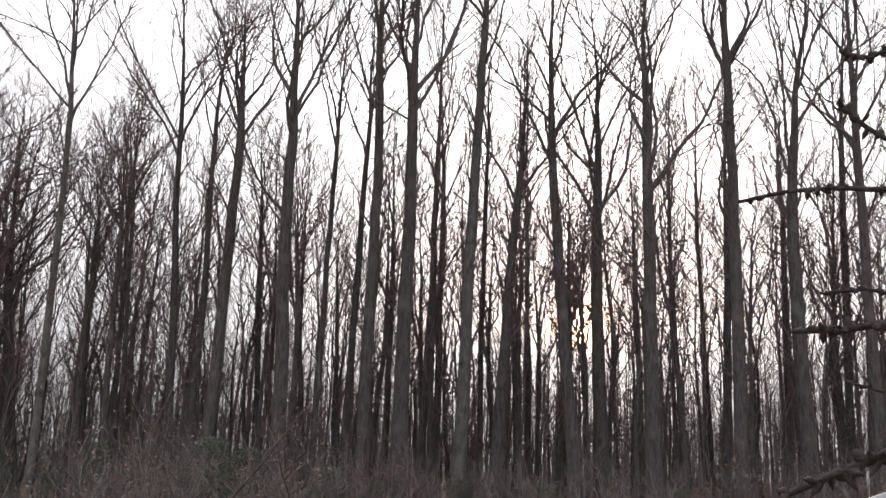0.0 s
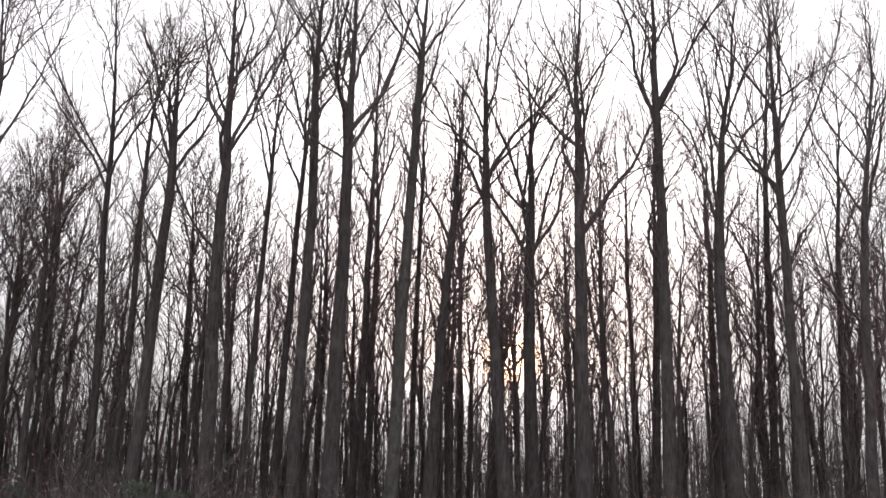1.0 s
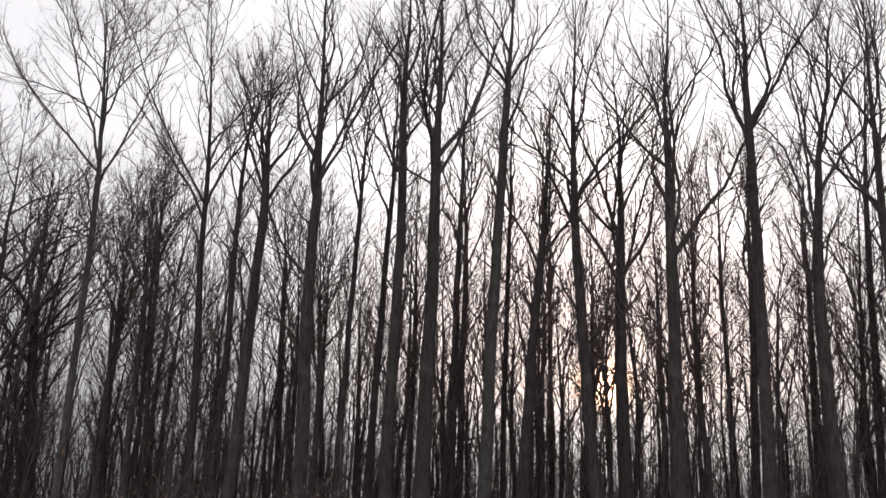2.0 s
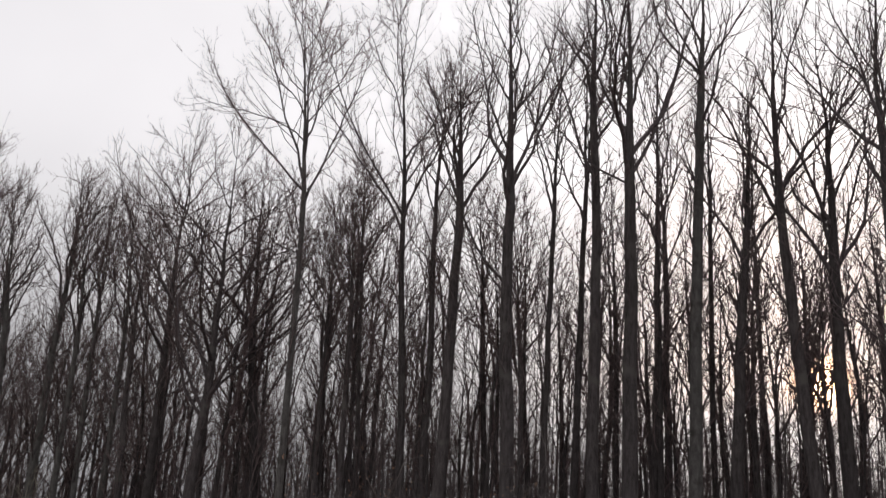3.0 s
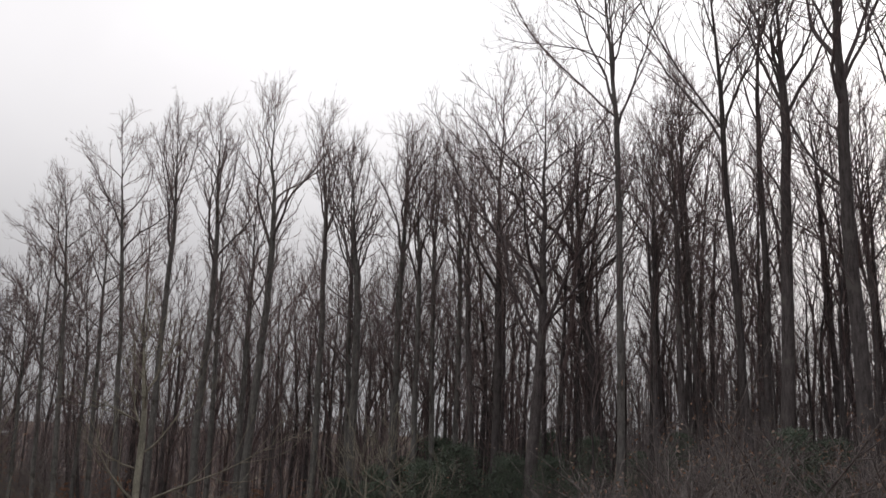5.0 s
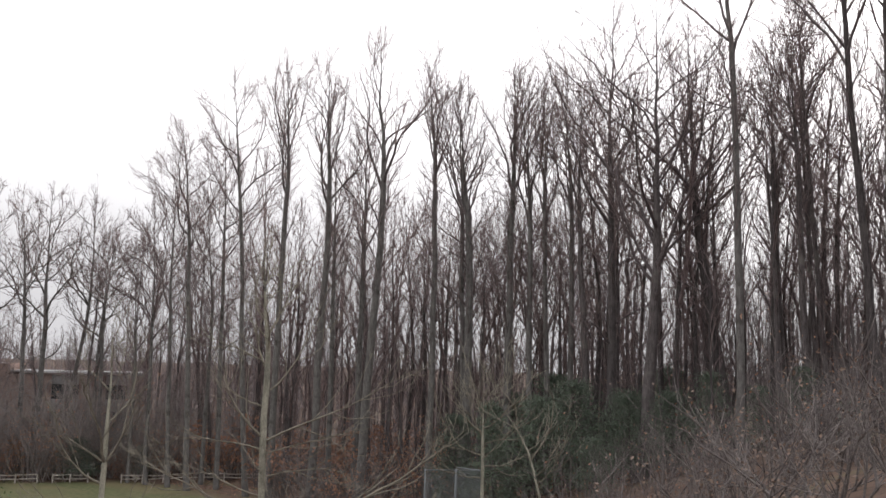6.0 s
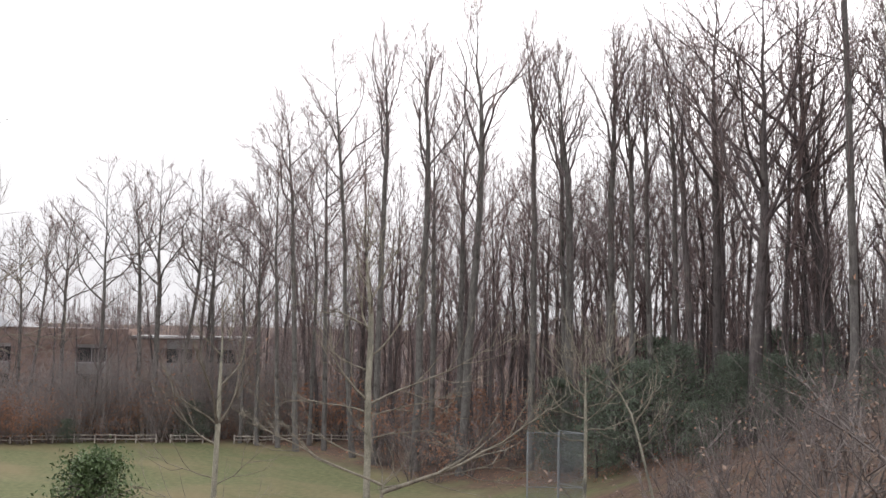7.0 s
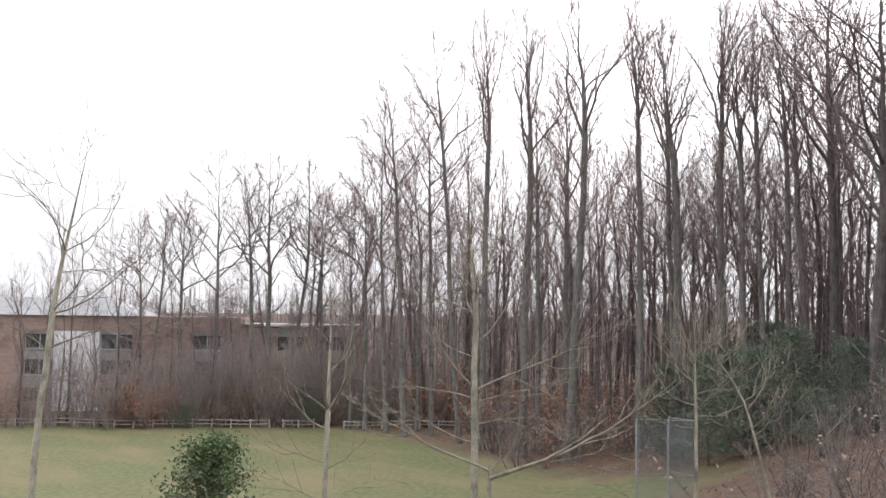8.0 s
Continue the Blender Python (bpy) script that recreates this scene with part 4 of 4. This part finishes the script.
# ---- the backstop of wire mesh ----
STEEL = material("galvanised_steel", (0.13, 0.145, 0.155), (0.21, 0.23, 0.24), 0.5, (4, 4, 4), 30, 0.1, None, 0.05)


def backstop():
    root = new("wire_backstop")
    corners = [spot(40.65, 52), spot(38.85, 52.2), spot(37.3, 52.4), spot(38.8, 53.6)]
    base = min(float(c[2]) for c in corners) - 0.1
    top = EYE - 52 * math.tan(radians(5.9))
    rows = [base + 0.1, (base + top) / 2 + 0.05, top]
    for c in corners:
        p = Tubes()
        p.add([(c[0], c[1], base), (c[0], c[1], top + 0.02), (c[0], c[1], top + 0.06)], [0.04, 0.04, 0.01], 8)
        part("post", p.mesh("post", STEEL), root)
    for a, b in zip(corners[:-1], corners[1:]):
        for h in rows:
            t = Tubes()
            t.add([(a[0], a[1], h), (b[0], b[1], h)], [0.026, 0.026], 6)
            part("rail", t.mesh("rail", STEEL), root)
        wide, tall = float(np.hypot(*(b - a)[:2])), top - base
        wires = Tubes()
        for sign in (1, -1):
            for c in np.arange(-tall, wide, 0.06):
                u0, u1 = max(c, 0), min(c + tall, wide)
                if u1 - u0 < 0.02:
                    continue
                ends = []
                for u in (u0, u1):
                    h = (u - c) if sign > 0 else tall - (u - c)
                    f = u / wide
                    ends.append((a[0] + (b[0] - a[0]) * f, a[1] + (b[1] - a[1]) * f, base + h))
                wires.add(ends, [0.0027, 0.0027], 3)
        tagged(part("mesh_panel", wires.mesh("mesh_panel", STEEL), root, "diamond wire mesh"), kind="stuff")
    tagged(root, "tall grey chain-link backstop on the lawn", "backstop")


backstop()

# ---- the apartment house behind the trees ----
BRICK = material("red_brick_wall", (0.2, 0.145, 0.125), (0.31, 0.23, 0.2), 0.9, (0.8, 0.8, 3), 20, 0.2, (0.16, 0.10, 0.085, 0.3), 0)
PANEL = material("white_siding", (0.55, 0.56, 0.58), (0.72, 0.73, 0.75), 0.7, (0.6, 0.6, 2), 8, 0.1, None, 0)
ROOF = material("grey_metal_roof", (0.17, 0.175, 0.185), (0.27, 0.275, 0.285), 0.6, (0.3, 2, 0.3), 6, 0.1, None, 0)
FRAME = material("window_frame_paint", (0.26, 0.26, 0.27), (0.4, 0.4, 0.41), 0.5, (2, 2, 2), 8, 0, None, 0.05)
DARK_IN = material("dim_interior", (0.03, 0.03, 0.032), (0.07, 0.065, 0.06), 0.9, (1, 1, 1), 5, 0, None, 0.1)
SPANDREL = material("grey_spandrel_panel", (0.2, 0.2, 0.2), (0.3, 0.3, 0.3), 0.7, (1, 1, 1), 8, 0.1, None, 0)
GLASS = bpy.data.materials.new("window_glass")
GLASS.use_nodes = True
gb = GLASS.node_tree.nodes["Principled BSDF"]
gb.inputs["Base Color"].default_value, gb.inputs["Roughness"].default_value = (0.03, 0.035, 0.04, 1), 0.06


def apartment_house():
    """Local x runs along the front, y goes back into the house, z up."""
    root = new("apartment_house")
    left, right, high, deep = -22.0, 17.5, 11.6, 13.0
    bays = [(-8.6, -5.0), (0.5, 4.4), (11.6, 15.2)]
    floors = [(1.0, 2.9), (4.3, 6.3), (7.5, 9.4)]
    wall = []
    x = left
    for a, b in bays:
        wall.append((x, a))
        x = b
    wall.append((x, right))
    part("white_wall", boxes("white_wall", [(-2.25, 0.16, 4.85, 5.5, 0.36, 9.7)], PANEL), root, "white siding panel")
    rows = []
    for a, b in wall:
        if a == -5.0:
            continue
        rows.append(((a + b) / 2, 0.2, 4.85, b - a, 0.4, 9.7))
    for r in rows:
        part("brick_wall", boxes("brick_wall", [r], BRICK), root)
    part("brick_band", boxes("brick_band", [((left + right) / 2, 0.2, 10.65, right - left + 0.1, 0.44, 1.9)], BRICK), root)
    part("rear_wall", boxes("rear_wall", [((left + right) / 2, deep, 5.8, right - left, 0.4, high)], BRICK), root)
    for xx in (left + 0.2, right - 0.2):
        part("end_wall", boxes("end_wall", [(xx, deep / 2 + 0.1, 5.8, 0.4, deep - 0.62, high)], BRICK), root)
    for a, b in bays:
        mid, wide = (a + b) / 2, b - a
        below = 0.0
        for lo, hi in floors:
            part("spandrel", boxes("spandrel", [(mid, 0.26, (below + lo) / 2, wide - 0.01, 0.3, lo - below)], SPANDREL if below else BRICK), root)
            below = hi
            w = new("window")
            w.parent = root
            part("window_frame", boxes("window_frame", [(mid, 0.42, lo + 0.05, wide - 0.02, 0.1, 0.09), (mid, 0.42, hi - 0.05, wide - 0.02, 0.1, 0.09),
                                                        (a + 0.06, 0.42, (lo + hi) / 2, 0.1, 0.1, hi - lo - 0.2), (b - 0.06, 0.42, (lo + hi) / 2, 0.1, 0.1, hi - lo - 0.2),
                                                        (mid, 0.42, (lo + hi) / 2, 0.1, 0.1, hi - lo - 0.2)], FRAME), w)
            for sx in (-1, 1):
                part("pane", boxes("pane", [(mid + sx * wide / 4, 0.45, (lo + hi) / 2, wide / 2 - 0.12, 0.02, hi - lo - 0.2)], GLASS), w)
            part("sill", boxes("sill", [(mid, 0.02, lo - 0.04, wide + 0.2, 0.3, 0.08)], FRAME), w)
        part("spandrel", boxes("spandrel", [(mid, 0.26, (below + 9.7) / 2, wide - 0.01, 0.3, 9.7 - below)], SPANDREL), root)
        part("room_back", boxes("room_back", [(mid, 2.5, 4.8, wide + 1, 0.2, 9.6)], DARK_IN), root)
    # low hipped roof over the end of the house, flat roof beyond
    bm = bmesh.new()
    r0, r1, y0, y1 = left - 0.4, 5.0, -0.5, deep + 0.5
    base, ridge = high + 0.02, high + 2.3
    v = [bm.verts.new(p) for p in ((r0, y0, base), (r1, y0, base), (r1, y1, base), (r0, y1, base), (r0 + 5, deep / 2, ridge), (r1 - 5, deep / 2, ridge))]
    for f in ((0, 1, 5, 4), (1, 2, 5), (2, 3, 4, 5), (3, 0, 4), (3, 2, 1, 0)):
        bm.faces.new([v[i] for i in f])
    me = bpy.data.meshes.new("hip_roof")
    bm.to_mesh(me)
    bm.free()
    me.materials.append(ROOF)
    part("hip_roof", me, root, "low hipped grey metal roof")
    part("flat_roof", boxes("flat_roof", [((5.1 + right) / 2, deep / 2 + 0.1, high - 0.12, right - 5.4, deep - 0.7, 0.2)], ROOF), root)
    root.matrix_basis = Matrix.Translation((-118.5, 38.3, 0)) @ Matrix.Rotation(math.atan2(0.83, 0.557), 4, "Z")
    tagged(root, "three-storey brick apartment house with white panels", "house")


apartment_house()


def low_wing():
    """The house's lower wing, its pale roof edge showing between the trees."""
    root = new("apartment_wing")
    bays = [(4.5, 7.5), (10.5, 13.0)]
    x = 0.0
    for a, b in bays + [(15.0, 15.0)]:
        part("brick_wall", boxes("brick_wall", [((x + a) / 2, 0.2, 5.2, a - x, 0.4, 10.4)], BRICK), root)
        x = b
    for a, b in bays:
        mid, wide, below = (a + b) / 2, b - a, 0.0
        for lo, hi in ((1.0, 2.9), (4.3, 6.3), (7.5, 9.4), (10.4, 10.4)):
            part("spandrel", boxes("spandrel", [(mid, 0.26, (below + lo) / 2, wide - 0.01, 0.3, lo - below)], SPANDREL), root)
            below = hi
            if hi > lo:
                w = new("window")
                w.parent = root
                part("window_frame", boxes("window_frame", [(mid, 0.42, lo + 0.05, wide - 0.02, 0.1, 0.09), (mid, 0.42, hi - 0.05, wide - 0.02, 0.1, 0.09), (mid, 0.42, (lo + hi) / 2, 0.1, 0.1, hi - lo - 0.2)], FRAME), w)
                for sx in (-1, 1):
                    part("pane", boxes("pane", [(mid + sx * wide / 4, 0.45, (lo + hi) / 2, wide / 2 - 0.12, 0.02, hi - lo - 0.2)], GLASS), w)
    part("body", boxes("body", [(7.5, 6.5, 5.2, 14.8, 11.5, 10.3)], DARK_IN), root)
    part("roof", boxes("roof", [(7.6, 6.4, 10.72, 15.2, 13.0, 0.24)], SPANDREL, 0.03), root)
    part("roof_edge", boxes("roof_edge", [(6.0, -0.2, 10.74, 6.4, 0.16, 0.26)], PANEL, 0.03), root, "pale flat roof edge")
    root.matrix_basis = Matrix.Translation((-118.5 + 0.557 * 17.6, 38.3 + 0.83 * 17.6, 0)) @ Matrix.Rotation(math.atan2(0.83, 0.557), 4, "Z")
    tagged(root, "low brick apartment wing with pale flat roof", "house")


low_wing()


def garden_shed():
    """A small shed with a white gable roof beyond the brush."""
    root = new("shed")
    part("wall", boxes("wall", [(0, 0, 0.9, 2.6, 2.2, 1.8)], PANEL, 0.02), root)
    bm = bmesh.new()
    pts = [(-1.6, -1.3, 1.72), (0, -1.3, 2.35), (1.6, -1.3, 1.72), (-1.6, 1.3, 1.72), (0, 1.3, 2.35), (1.6, 1.3, 1.72)]
    v = [bm.verts.new(p) for p in pts]
    for f in ((0, 1, 4, 3), (1, 2, 5, 4), (0, 2, 1), (3, 4, 5), (0, 3, 5, 2)):
        bm.faces.new([v[i] for i in f])
    me = bpy.data.meshes.new("roof")
    bm.to_mesh(me)
    bm.free()
    me.materials.append(PANEL)
    part("roof", me, root, "white gable roof")
    x, y, z = spot(-25.5, 30)
    root.matrix_basis = Matrix.Translation((x, y, EYE - 30 * math.tan(radians(0.5)) - 2.35)) @ Matrix.Rotation(radians(-24), 4, "Z")
    tagged(root, "small white gabled shed beyond the brush", "shed")


garden_shed()


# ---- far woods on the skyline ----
# distance haze is put into this grey base colour
FAR_WOOD = material("hazy_far_wood", (0.082, 0.070, 0.072), (0.175, 0.152, 0.157), 0.95, (0.3, 0.3, 0.3), 3, 0, None, 0, 2.0)


def far_woods():
    """Woods beyond the field and behind the wood, on to the skyline."""
    rng = np.random.default_rng(31)
    t = Tubes()
    az = np.concatenate([rng.uniform(10, 92, 1500), rng.uniform(36, 84, 1400), rng.uniform(-42, 32, 1100), rng.uniform(-22, 20, 250)])
    r = np.concatenate([125 + 200 * rng.uniform(0, 1, 1500) ** 1.4, rng.uniform(230, 480, 1400), rng.uniform(96, 200, 1100), rng.uniform(100, 160, 250)])
    more = np.concatenate([np.zeros(1500), np.full(1400, 6.0), np.full(1350, 9.0)])
    keep = ~((az > 56) & (r < 150))
    az, r, more = az[keep], r[keep], more[keep]
    n = len(az)
    x, y = -np.sin(np.radians(az)) * r, np.cos(np.radians(az)) * r
    z = land(x, y)
    h = np.maximum(12.2 - z, 4.5) + more * rng.uniform(0.4, 1.8, n) + rng.uniform(-4, 2.2, n) + 2.2 * np.sin(az * 0.9) + 1.2 * np.sin(az * 2.3)
    base = np.stack([x, y, z - 0.2], 1)
    tip = base + np.stack([rng.normal(size=n) * 0.4, rng.normal(size=n) * 0.4, np.maximum(h, 2.5)], 1)
    t.add(np.stack([base, tip], 1), np.stack([np.full(n, 0.11), np.full(n, 0.03)], 1), 3)
    for _ in range(11):
        u = rng.uniform(0.1, 0.98, (n, 1))
        b = base + (tip - base) * u
        e = b + rng.normal(size=(n, 3)) * np.array([1.5, 1.5, 0.5]) + np.array([0, 0, 1.7])
        t.spike(b, e, np.full((n, 1), 0.052))
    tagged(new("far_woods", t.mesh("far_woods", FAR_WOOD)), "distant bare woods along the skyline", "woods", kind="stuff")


far_woods()


# ---- a knobbly shrub right beside the camera ----
BUD_BARK = material("dark_budding_bark", (0.032, 0.027, 0.027), (0.085, 0.073, 0.07), 0.9, (60, 60, 60), 400, 0.3, None, 0.1)


def near_shrub():
    rng = np.random.default_rng(8)
    root = new("budding_shrub")
    stem = Tubes()
    foot = np.array([0.30, 0.30, float(land(0.30, 0.30)) - 0.05])
    c = grow(rng, foot, (0, 0.02, 1), 1.62, 9, 0.2, 0.03)
    stem.add(c, np.linspace(0.012, 0.004, 9), 7)
    part("stem", stem.mesh("stem", BUD_BARK), root)

    def branch(h, tip, sag, thick):
        a = np.array([np.interp(EYE + h, c[:, 2], c[:, j]) for j in range(3)])
        b = np.array([tip[0], tip[1], EYE + tip[2]])
        s = np.linspace(0, 1, 9)[:, None]
        pts = a + (b - a) * s + np.array([0, 0, 1]) * sag * np.sin(s * math.pi) + rng.normal(size=(9, 3)) * 0.0014
        t = Tubes()
        t.add(pts, thick * np.linspace(1.1, 0.45, 9), 6)
        # buds and scales swell along the branch
        for _ in range(55):
            u = rng.uniform(0.2, 1.0) * 8
            i = min(int(u), 7)
            p = pts[i] + (pts[i + 1] - pts[i]) * (u - i)
            d = unit(rng.normal(size=3)) * thick * rng.uniform(1.2, 2.8)
            t.add([p, p + d * 0.5, p + d], np.array([0.5, 0.75, 0.12]) * thick * rng.uniform(0.5, 1.1), 5)
        part("branch", t.mesh("branch", BUD_BARK), root, "knobbly dark branch")

    branch(-0.10, (0.149, 0.366, -0.09), 0.002, 0.0016)
    branch(-0.145, (0.171, 0.370, -0.142), 0.0, 0.0026)
    branch(-0.20, (0.167, 0.376, -0.205), 0.02, 0.0032)
    branch(-0.12, (0.178, 0.344, -0.058), -0.008, 0.0019)
    branch(-0.04, (0.178, 0.337, -0.042), 0.004, 0.0017)
    branch(-0.15, (0.180, 0.362, -0.128), 0.003, 0.0014)
    branch(-0.18, (0.185, 0.366, -0.162), -0.004, 0.0012)
    tagged(root, "dark budding shrub with knobbly branches close by", "shrub")


near_shrub()
